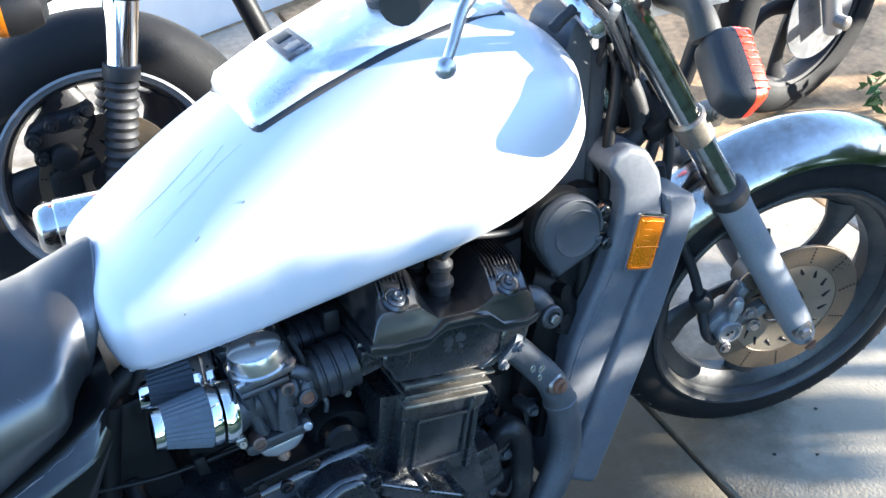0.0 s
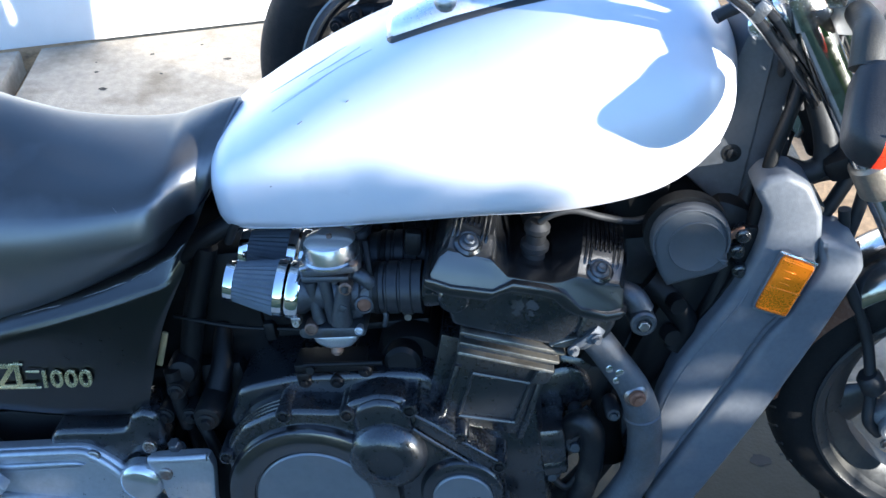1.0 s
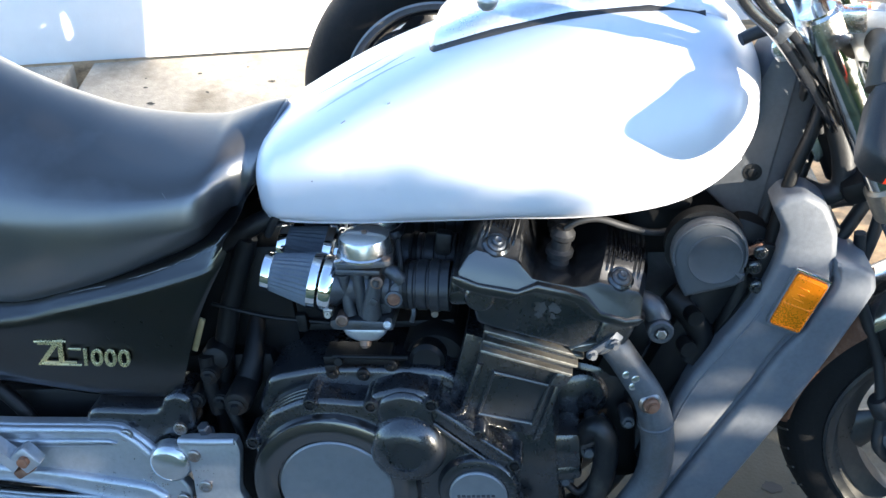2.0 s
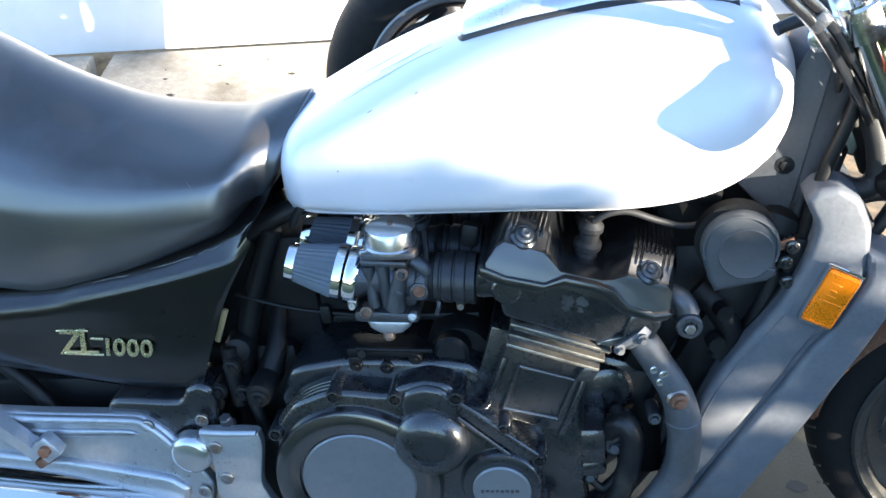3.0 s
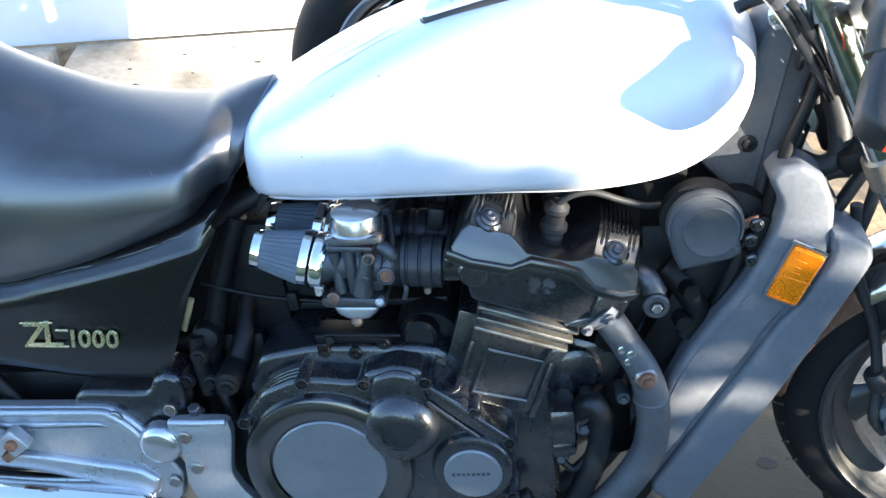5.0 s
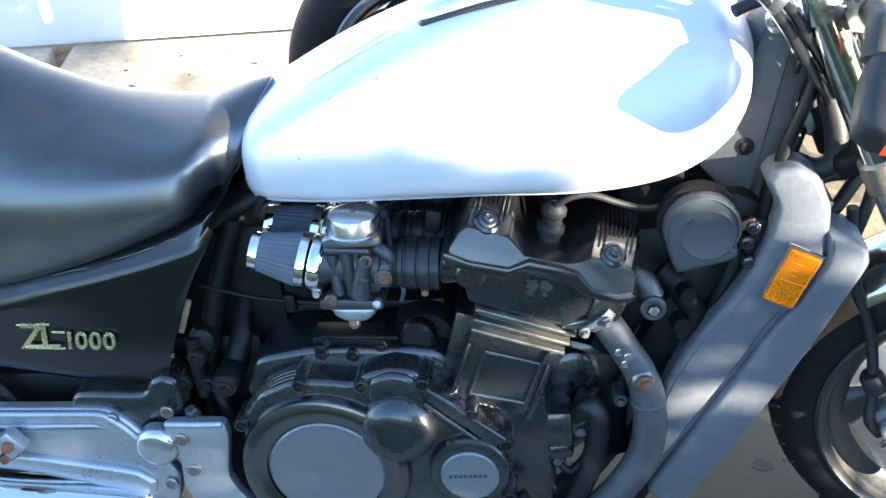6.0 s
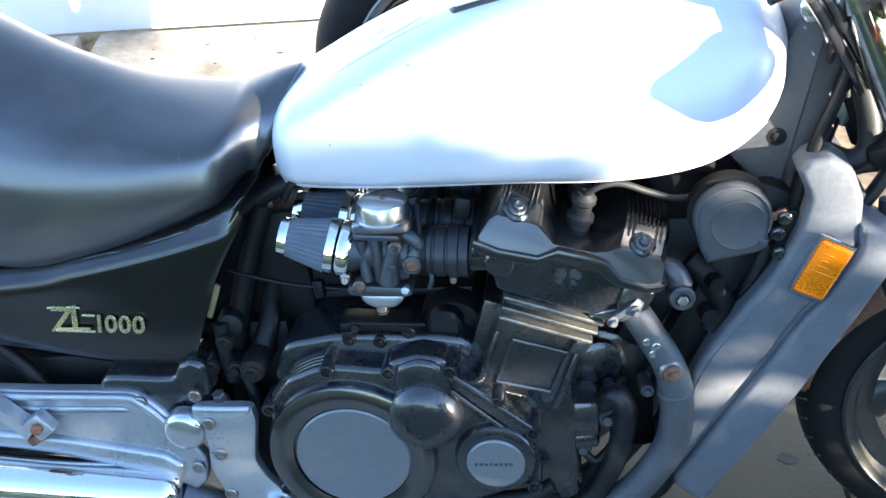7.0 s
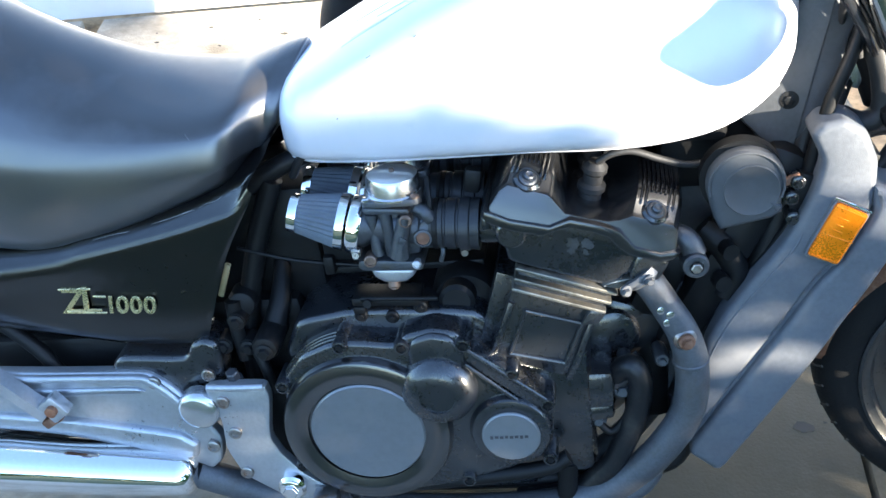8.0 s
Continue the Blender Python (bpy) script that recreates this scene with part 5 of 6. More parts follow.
part("frame_lug", join(lathe([(0.0205, 0), (0.0205, 0.062), (0.018, 0.068), (0.012, 0.07)], (-0.119, -0.12, 0.466), (0, -1, 0), 28), bolt((-0.119, -0.19, 0.463), r=0.009, h=0.010), tube([(-0.116, -0.13, 0.474), (-0.106, -0.11, 0.506), (-0.104, -0.07, 0.55)], [0.019, 0.016, 0.013], 14), tube([(-0.142, -0.16, 0.445), (-0.134, -0.165, 0.42), (-0.128, -0.165, 0.375)], 0.009, 10)), DARK, bike, "black engine mount lug with bolt")
parts("mount_bolt", [join(lathe([(0.014, -0.03), (0.014, 0.0)], (x, -0.165, z), (0, -1, 0), 16), bolt((x, -0.166, z), r=0.008, h=0.008)) for x, z in ((-0.161, 0.502), (-0.152, 0.456), (-0.190, 0.46))], DARK, bike)
part("frame_stay", tube([(-0.165, -0.15, 0.53), (-0.167, -0.152, 0.48), (-0.165, -0.152, 0.43)], 0.012, 10), DARK, bike, "black frame stay")
part("banjo_bolt", join(lathe([(0.010, 0), (0.010, 0.018), (0.008, 0.020)], (-0.178, -0.185, 0.412), (0, -0.3, 1), 6), lathe([(0.013, -0.008), (0.013, 0.004)], (-0.178, -0.185, 0.412), (0, -0.3, 1), 16)), ALU_DARK, bike, "grey banjo bolt on the heel plate")
part("pale_strip", box((-0.173, -0.140, 0.560), (0.009, 0.006, 0.060), 0.002, (0, 24, 0)), PALE, bike, "pale yellowed plastic strip behind the side cover")
part("mount_dome", lathe([(0.022, 0), (0.022, 0.03), (0.019, 0.038), (0.010, 0.041)], (-0.158, -0.11, 0.516), (0.1, -1, 0.1), 26), DARK, bike, "black rubber mount")
peg2 = part("passenger_peg", join(tube([(-0.63, -0.205, 0.535), (-0.529, -0.212, 0.437), (-0.476, -0.215, 0.383)], 0.0165, 4), box((-0.459, -0.217, 0.398), (0.034, 0.024, 0.038), 0.004, (0, -35, 0))), ALU, bike, "folded passenger footrest")
part("hinge_bolt", join(lathe([(0.009, 0), (0.009, 0.008)], (-0.458, -0.229, 0.400), (0, -1, 0), 12), box((-0.470, -0.216, 0.374), (0.036, 0.018, 0.016), 0.004, (0, -30, 0))), RUST, peg2, "rusty hinge bolt")
part("rear_fender_stay", tube([(-0.57, -0.15, 0.54), (-0.50, -0.15, 0.46), (-0.47, -0.15, 0.40)], 0.012, 12), DARK, bike)


# ---- wheels ----
def wheel(parent, m, radius, tube_r, rim_mat, spokes, label, disc_side=-1, disc=True, lipped=False, rim_r=None, treaded=False, dish=0.024):
    """A cast wheel round the origin, its axle along y, moved by m."""
    root = part("wheel", lathe([(0.035, -0.055), (0.042, -0.05), (0.042, 0.05), (0.035, 0.055), (0.012, 0.055)], (0, 0, 0), (0, -1, 0), 32), rim_mat, parent, label, m)
    rim_r = rim_r or radius - tube_r * 1.62
    prof = []
    for d in range(-128, 129, 8):
        a = radians(d)
        r = radius - tube_r + tube_r * math.cos(a) * (1.0 if abs(d) < 90 else 1.25)
        if not treaded or r > rim_r + 0.006:
            prof.append((r, tube_r * 1.02 * math.sin(a)))
    part("tyre", lathe(prof, (0, 0, 0), (0, -1, 0), 112, cap=False), TYRE, root, "worn black tyre", m)
    if treaded:
        for k in range(44):
            a = 2 * math.pi * k / 44
            for s in (-1, 1):
                t0 = radians(38)
                rr, yy = radius - tube_r + tube_r * math.cos(t0), s * tube_r * 1.02 * math.sin(t0)
                g = box((0, 0, 0), (0.004, 0.030, 0.003), 0, (0, 0, 32))
                g.transform(Matrix.Rotation(-a - (0.03 if s > 0 else 0), 4, "Y") @ Matrix.Translation((0, yy * 0.985, rr - 0.0012)) @ Matrix.Rotation(-s * t0, 4, "X"))
                part("tread_groove", g, JOINT, root, m=m)
    part("rim", lathe([(rim_r + 0.012, -0.036), (rim_r + 0.012, -0.030), (rim_r - 0.012, -0.026), (rim_r - 0.018, -0.012), (rim_r - 0.018, 0.012), (rim_r - 0.012, 0.026), (rim_r + 0.012, 0.030), (rim_r + 0.012, 0.036), (rim_r + 0.004, 0.039), (rim_r - 0.016, 0.032), (rim_r - dish, 0.014), (rim_r - dish, -0.014), (rim_r - 0.016, -0.032), (rim_r + 0.004, -0.039), (rim_r + 0.012, -0.036)], (0, 0, 0), (0, -1, 0), 96, cap=False), rim_mat, root, "cast wheel rim", m)
    if lipped or treaded:
        for s in (-1, 1):
            part("rim_lip", lathe([(rim_r + 0.014, 0.046), (rim_r + 0.013, 0.056), (rim_r + 0.008, 0.058), (rim_r + 0.003, 0.052), (rim_r - 0.004, 0.050), (rim_r - 0.009, 0.036)], (0, 0, 0), (0, s, 0), 96, cap=False), LIP if lipped else RIM, root, "bare metal rim lip", m)
    for k in range(spokes):
        a0 = 2 * math.pi * k / spokes + 0.4
        pts = []
        for s in range(6):
            r = 0.034 + (rim_r + 0.008 - dish - 0.034) * s / 5
            a = a0 + 0.32 * (s / 5) ** 1.5
            pts.append((r * math.cos(a), 0, r * math.sin(a)))
        bm = tube(pts, [r * (1.5 if lipped else 1) for r in (0.030, 0.026, 0.022, 0.022, 0.028, 0.042)], 14, 3)
        bmesh.ops.scale(bm, vec=(1, 0.5, 1), verts=bm.verts)
        part("spoke", bm, rim_mat, root, m=m)
    if disc:
        d = part("brake_disc", lathe([(0.098, 0.066), (0.139, 0.066), (0.140, 0.0675), (0.140, 0.0705), (0.139, 0.072), (0.098, 0.072), (0.097, 0.070), (0.097, 0.068), (0.098, 0.066)], (0, 0, 0), (0, disc_side, 0), 72, cap=False), BRAKE_DISC, root, "bronzed slotted brake disc", m)
        part("disc_carrier", lathe([(0.040, 0.055), (0.070, 0.060), (0.099, 0.068), (0.099, 0.071), (0.070, 0.066), (0.040, 0.062), (0.040, 0.055)], (0, 0, 0), (0, disc_side, 0), 48, cap=False), CARRIER, d, m=m)
        slots = []
        for k in range(11):
            a = 2 * math.pi * k / 11
            for r in (0.106, 0.113, 0.120, 0.127, 0.134):
                slots.append(box((r * math.cos(a + (r - 0.12) * 0.8), disc_side * 0.0722, r * math.sin(a + (r - 0.12) * 0.8)), (0.0040, 0.001, 0.0026), 0, (0, -math.degrees(a), 0)))
        parts("drill_hole", slots, DARK, d, m=m)
        parts("carrier_slot", [box((0.082 * math.cos(a), disc_side * 0.0665, 0.082 * math.sin(a)), (0.020, 0.006, 0.0065), 0.002, (0, -math.degrees(a) - 40, 0), 1) for a in (2 * math.pi * k / 16 for k in range(16))], DARK, d, m=m)
    return root


# ---- front end, turned a little to the right about its steering axis ----
RAKE = radians(20)
AX = Vector((-math.sin(RAKE), 0, math.cos(RAKE)))
HUB = Vector((1.011, -0.008, 0.259))
axle = Vector((0.200, 0.968, 0.148)).normalized()
leg_up = Vector((-0.372, -0.032, 0.928))
leg_up = (leg_up - axle * leg_up.dot(axle)).normalized()
turned = Matrix((axle.cross(leg_up), axle, leg_up)).transposed()
straight = Matrix(((math.cos(RAKE), 0, math.sin(RAKE)), (0, 1, 0), AX))
STEER = Matrix.Translation(HUB) @ (turned @ straight).to_4x4() @ Matrix.Translation(-HUB)
wheel(bike, STEER @ Matrix.Translation(HUB), 0.321, 0.053, RIM, 5, "grey cast front wheel", treaded=True, rim_r=0.234, dish=0.034)


def along(side, h, fwd=0.0):
    """A point of a fork leg: side offset, height along the leg above the axle."""
    return HUB + Vector((0, side, 0)) + AX * h + Vector((math.cos(RAKE), 0, math.sin(RAKE))) * fwd


for side in (-0.102, 0.102):
    leg = part("fork_leg", tube([along(side, -0.055), along(side, -0.04), along(side, 0.02), along(side, 0.330), along(side, 0.362)], [0.014, 0.024, 0.0280, 0.0280, 0.0295], 24, 3), FORK, bike, "grey painted fork slider", STEER)
    part("dust_seal", lathe([(0.0315, -0.012), (0.0325, -0.008), (0.0325, 0.010), (0.027, 0.016), (0.022, 0.018)], along(side, 0.370), AX, 28), RUBBER, leg, m=STEER)
    part("stanchion", tube([along(side, 0.35), along(side, 0.50), along(side, 0.66), along(side, 0.80)], 0.0220, 22), PITTED, leg, "chrome fork stanchion", STEER)
    part("axle_clamp", join(lathe([(0.019, -0.02), (0.019, 0.026), (0.013, 0.028)], along(side, 0.0), (0, 1 if side > 0 else -1, 0), 22), bolt(along(side * 1.27, 0.0), (0, 1 if side > 0 else -1, 0), 0.012, 0.010)), STEEL, leg, m=STEER)
    part("fender_bolt", bolt(along(side * 0.8, 0.20, 0.022), (0.8, -0.5, 0.2), 0.007, 0.010), STEEL, leg, m=STEER)
    part("rust_bolt", bolt(along(side * 1.24, -0.05, 0.0), (0.2, -0.9, -0.3), 0.008, 0.008), RUST, leg, m=STEER)
    part("clamp_ring", join(lathe([(0.0235, -0.026), (0.027, -0.022), (0.027, 0.020), (0.0235, 0.024)], along(side, 0.526), AX, 28), box(along(side, 0.526, 0.030), (0.026, 0.028, 0.036), 0.005), bolt(along(side * 1.14, 0.531, 0.038), (0, -1, 0), 0.007, 0.012)), TARNISH, leg, "tarnished rust-stained lower fork clamp", STEER)
part("lower_triple_clamp", join(box(along(0, 0.528, -0.03), (0.06, 0.16, 0.036), 0.012, (0, -20, 0))), DARK, bike, "dark lower triple clamp", STEER)
part("upper_triple_clamp", join(box(along(0, 0.772, -0.025), (0.075, 0.25, 0.028), 0.010, (0, -20, 0)), lathe([(0.028, -0.02), (0.028, 0.02)], along(-0.102, 0.775), AX, 24), box(along(-0.102, 0.775, 0.034), (0.03, 0.024, 0.03), 0.005)), WORN_CHROME, bike, "bright upper triple clamp", STEER)
parts("headlight_bracket", (box(along(-0.08, 0.722, 0.072), (0.15, 0.006, 0.066), 0.002, (0, 8, 0)), box(along(0.10, 0.722, 0.072), (0.15, 0.006, 0.066), 0.002, (0, 8, 0)), lathe([(0.012, 0), (0.012, 0.01)], along(-0.083, 0.70, 0.115), (0, -1, 0), 16)), ALU, bike, "grey headlight bracket", STEER)
part("bracket_hole", lathe([(0.009, 0), (0.009, 0.0115)], along(-0.083, 0.70, 0.115), (0, -1, 0), 16), RUST, bike, m=STEER)
part("cable_loop", tube([along(-0.05, 0.78, 0.0), along(-0.06, 0.83, 0.05), along(-0.065, 0.78, 0.10), along(-0.05, 0.68, 0.13)], 0.009, 10), RUST, bike, "rusty braided cable", STEER)

# chrome fender: a curved strip round the wheel
def fender_strip(a0, a1, rad, half, thick):
    rings = []
    for i in range(37):
        a = radians(a0 + (a1 - a0) * i / 36)
        ring = []
        taper = min(1.0, 0.55 + 0.45 * min(i, 36 - i) / 5)
        for j in range(15):
            u = -1 + 2 * j / 14
            r = rad - 0.045 * abs(u) ** 2.6
            ring.append(Vector((r * math.cos(a), u * half * taper, r * math.sin(a))))
        for j in range(14, -1, -1):
            u = -1 + 2 * j / 14
            r = rad - thick - 0.045 * abs(u) ** 2.6
            ring.append(Vector((r * math.cos(a), u * half * taper, r * math.sin(a))))
        rings.append(ring)
    return skin(rings)


fender = part("front_fender", fender_strip(38, 172, 0.352, 0.070, 0.003), AGED_CHROME, bike, "aged chrome front fender with rust on its rear end", STEER @ Matrix.Translation(HUB), sharp=60)
part("fender_tail", fender_strip(122, 176, 0.3545, 0.0725, 0.006), RUST, fender, "rusty fender tail", STEER @ Matrix.Translation(HUB))
parts("fender_stay", (box(along(-0.072, 0.20, 0.005), (0.06, 0.006, 0.04), 0.003), box(along(0.072, 0.20, 0.005), (0.06, 0.006, 0.04), 0.003)), CHROME, fender, m=STEER)

# brake caliper, hose
cal = part("brake_caliper", join(box(along(-0.082, 0.096, -0.105), (0.070, 0.044, 0.060), 0.014, (0, -30, 0)), lathe([(0.025, 0), (0.025, 0.034), (0.022, 0.038), (0.017, 0.038), (0.016, 0.036)], along(-0.078, 0.087, -0.108), (0, -1, 0), 30), box(along(-0.088, 0.131, -0.070), (0.060, 0.026, 0.020), 0.006, (0, -50, 0)), box(along(-0.085, 0.066, -0.055), (0.05, 0.024, 0.024), 0.006, (0, -20, 0))), CALIPER, bike, "grey brake caliper", STEER)
part("slide_pin", join(lathe([(0.009, 0), (0.009, 0.030), (0.006, 0.034)], along(-0.105, 0.106, -0.095), (0.25, -0.2, 1), 16), lathe([(0.011, 0.028), (0.012, 0.034), (0.010, 0.048), (0.006, 0.055)], along(-0.105, 0.106, -0.095), (0.25, -0.2, 1), 16)), ALU, cal, "pale slide pin with black boot", STEER)
parts("caliper_bolt", (bolt(along(-0.108, 0.098, -0.062), (0, -1, 0), 0.009, 0.008), bolt(along(-0.104, 0.058, -0.066), (0, -1, 0), 0.009, 0.008), bolt(along(-0.117, 0.066, -0.128), (0, -1, 0), 0.007, 0.008)), STEEL, cal, m=STEER)
parts("piston_dimple", (lathe([(0.003, 0), (0.003, 0.0006)], along(-0.1148, 0.087, -0.104), (0, -1, 0), 10), lathe([(0.003, 0), (0.003, 0.0006)], along(-0.1148, 0.087, -0.112), (0, -1, 0), 10)), DARK, cal, m=STEER)
part("brake_hose", tube([along(-0.100, 0.075, -0.138), along(-0.104, 0.11, -0.142), along(-0.09, 0.150, -0.125), along(-0.07, 0.240, -0.10), along(-0.06, 0.360, -0.09), along(-0.05, 0.450, -0.06)], 0.0085, 12), RUBBER, cal, "black brake hose", STEER)
part("hose_guide", lathe([(0.016, -0.015), (0.018, -0.012), (0.018, 0.012), (0.014, 0.018)], along(-0.085, 0.165, -0.118), AX, 20), RUBBER, cal, m=STEER)

# handlebar, lever, controls
bar = part("handlebar", tube([(0.52, 0.40, 1.19), (0.66, 0.27, 1.16), (0.71, 0.05, 1.00), (0.69, -0.11, 1.00), (0.57, -0.27, 1.16), (0.28, -0.44, 1.19)], 0.011, 14), CHROME, bike, "chrome handlebar")
part("grip", tube([(0.40, -0.37, 1.178), (0.27, -0.508, 1.192)], 0.017, 16, smooth=False), RUBBER, bar, "black rubber grip")
part("brake_lever", join(tube([(0.56, -0.305, 1.155), (0.50, -0.355, 1.155), (0.44, -0.385, 1.150), (0.376, -0.402, 1.134), (0.345, -0.415, 1.105), (0.331, -0.419, 1.088)], [0.008, 0.008, 0.0075, 0.0065, 0.0052, 0.0045], 12), lathe([(0.001, -0.0105), (0.006, -0.0088), (0.0095, -0.005), (0.0105, 0), (0.0095, 0.005), (0.006, 0.0088), (0.001, 0.0105)], (0.331, -0.419, 1.088), (1, 0, 0), 20)), ALU, bar, "silver brake lever with ball end")
part("master_cylinder", join(box((0.56, -0.28, 1.165), (0.09, 0.05, 0.035), 0.008, (0, 0, 30)), box((0.575, -0.285, 1.20), (0.065, 0.055, 0.04), 0.006, (0, 0, 30))), DARK, bar, "black brake fluid reservoir")
for dx, dy in ((-0.006, -0.004), (0.012, 0.008)):
    part("control_cable", tube([(0.565 + dx, -0.27 + dy, 1.15), (0.592 + dx, -0.240 + dy, 1.035), (0.640 + dx, -0.205 + dy, 0.972), (0.690 + dx, -0.15 + dy, 0.892), (0.718 + dx, -0.12 + dy, 0.843), (0.735 + dx, -0.09 + dy, 0.81)], 0.0070, 12), BLACK, bike, "thick glossy black control cable")
part("cable_clip", box((0.640, -0.203, 0.976), (0.018, 0.030, 0.024), 0.004, (0, 45, 0)), ALU_DARK, bike)
for k, pts in enumerate((((0.60, -0.10, 1.06), (0.655, -0.13, 0.98), (0.685, -0.11, 0.90), (0.69, -0.07, 0.83), (0.68, -0.05, 0.77)), ((0.63, -0.05, 1.03), (0.675, -0.09, 0.95), (0.70, -0.10, 0.88), (0.715, -0.08, 0.80)), ((0.66, -0.02, 1.02), (0.70, -0.06, 0.94), (0.73, -0.08, 0.88), (0.77, -0.07, 0.84), (0.80, -0.06, 0.78)), ((0.70, -0.10, 0.93), (0.725, -0.13, 0.885), (0.75, -0.12, 0.90), (0.74, -0.10, 0.94)))):
    part("wiring", tube(pts, (0.0055, 0.0045, 0.006, 0.0035)[k], 10), RUBBER, bike, "black wiring beside the steering head")
parts("connector", (box((0.69, -0.115, 0.905), (0.016, 0.014, 0.028), 0.003, (0, 20, 10)), box((0.715, -0.10, 0.862), (0.014, 0.014, 0.024), 0.003, (0, -15, 0))), DARK, bike, "black wiring connector")
part("tank_stop", tube([(0.606, -0.125, 0.945), (0.622, -0.12, 0.950), (0.645, -0.115, 0.955)], 0.008, 12), RUBBER, bike, "black rubber steering stop")
hose = part("radiator_hose", tube([(0.727, -0.075, 0.845), (0.735, -0.075, 0.81), (0.746, -0.075, 0.765), (0.747, -0.075, 0.722), (0.722, -0.075, 0.708), (0.690, -0.07, 0.722), (0.665, -0.05, 0.73)], 0.0155, 16), RUBBER, bike, "black bent radiator hose")
parts("cable_sheath", (tube([(0.715, -0.06, 0.66), (0.745, -0.06, 0.63), (0.785, -0.06, 0.69), (0.82, -0.06, 0.74)], 0.010, 12), tube([(0.78, -0.065, 0.59), (0.80, -0.065, 0.66), (0.805, -0.06, 0.72), (0.79, -0.05, 0.78)], 0.009, 12), tube([(0.70, 0.0, 0.60), (0.74, 0.0, 0.655), (0.80, 0.0, 0.66), (0.86, 0.0, 0.62)], 0.009, 12)), RUBBER, bike, "black wiring sheaths")
part("down_tube_strap", tube([(0.722, -0.085, 0.87), (0.70, -0.10, 0.81), (0.676, -0.105, 0.75), (0.655, -0.105, 0.67), (0.645, -0.10, 0.61)], 0.009, 12), DARK, bike)
part("chrome_tab", box((0.717, -0.05, 0.778), (0.036, 0.008, 0.056), 0.003, (0, 25, 0)), SATIN, bike, "bright metal tab")

# turn signals
def turn_signal(flip):
    s = -1 if flip else 1
    def ring(x, h, w, dz=0.0):
        return [(x, y, 0.002 + dz + z) for y, z in superellipse(w, -h, 0, h, 4.5, 4.5, 32)]
    up, fwd = Vector((0.30, 0.74 * s, 0.60)).normalized(), Vector((0.97, -0.12 * s, -0.20))
    fwd = (fwd - up * fwd.dot(up)).normalized()
    side = up.cross(fwd)
    m = Matrix((fwd, side, up)).transposed().to_4x4()
    m = m @ Matrix.Scale(0.93, 4)
    m.translation = (0.739, -0.297, 0.880) if s > 0 else (0.80, 0.25, 0.877)
    body = part("turn_signal", skin([ring(-0.029, 0.036, 0.019, 0.004), ring(-0.026, 0.045, 0.025, 0.003), ring(-0.016, 0.052, 0.031, 0.001), ring(-0.004, 0.057, 0.0345), ring(0.010, 0.058, 0.035)]), RUBBER, bike, "black turn signal housing", m)
    part("lens", skin([ring(0.010, 0.058, 0.035), ring(0.022, 0.0565, 0.0345), ring(0.030, 0.051, 0.031), ring(0.034, 0.038, 0.021)]), RED_LENS, body, "red-orange turn signal lens", m)
    for k in range(9):
        z = -0.044 + 0.011 * k
        part("lens_rib", tube([(0.012, -0.0352, 0.002 + z), (0.023, -0.0345, 0.002 + z), (0.0305, -0.0305, 0.002 + z * 0.98), (0.034, -0.018, 0.002 + z * 0.9), (0.0345, 0.018, 0.002 + z * 0.9)], 0.0013, 6, 2), RED_LENS, body, m=m)
    off = Vector((0, 0, 0)) if s > 0 else Vector((0.076, -0.034, 0))
    part("stem", tube([Vector((x, y * s, z)) + off for x, y, z in ((0.742, -0.258, 0.915), (0.748, -0.240, 0.938), (0.754, -0.214, 0.944), (0.765, -0.12, 0.935))], [0.020, 0.0190, 0.0175, 0.016], 18), KHAKI, body, "dull khaki-grey stem")


turn_signal(False)
turn_signal(True)
# rear wheel, guard and stand that hold the machine up
wheel(bike, Matrix.Translation((-0.65, 0, 0.265)), 0.31, 0.068, RIM, 5, "grey cast rear wheel", disc=False)
part("rear_fender", fender_strip(20, 165, 0.335, 0.085, 0.003), BLACK, bike, "black rear fender", Matrix.Translation((-0.65, 0, 0.285)), sharp=60)
part("swingarm", join(tube([(-0.22, -0.12, 0.37), (-0.45, -0.12, 0.34), (-0.65, -0.12, 0.265)], 0.024), tube([(-0.22, 0.12, 0.37), (-0.45, 0.12, 0.34), (-0.65, 0.12, 0.265)], 0.03), tube([(-0.65, -0.13, 0.265), (-0.65, 0.13, 0.265)], 0.012)), DARK, bike)
part("side_stand", tube([(0.02, 0.13, 0.16), (0.04, 0.19, 0.05), (0.05, 0.25, -0.025)], 0.012), DARK, bike)

# ---- second motorcycle, behind: front wheel and fork, facing the other way ----
other = thing("motorcycle", "black motorcycle with chrome fork and rubber gaiters, leaning by the wall", "motorcycle", pose(0.014, 0.936, 0, -11.5, 0, -5.4) @ Matrix.Scale(1.04, 4))
wheel(other, Matrix.Translation((0, 0, 0.331)), 0.331, 0.064, RIM_DARK, 5, "black cast wheel with bare metal rim lip", disc=True, lipped=True, rim_r=0.212)
FORK_AXIS = Vector((0.237, 0, 0.9715))
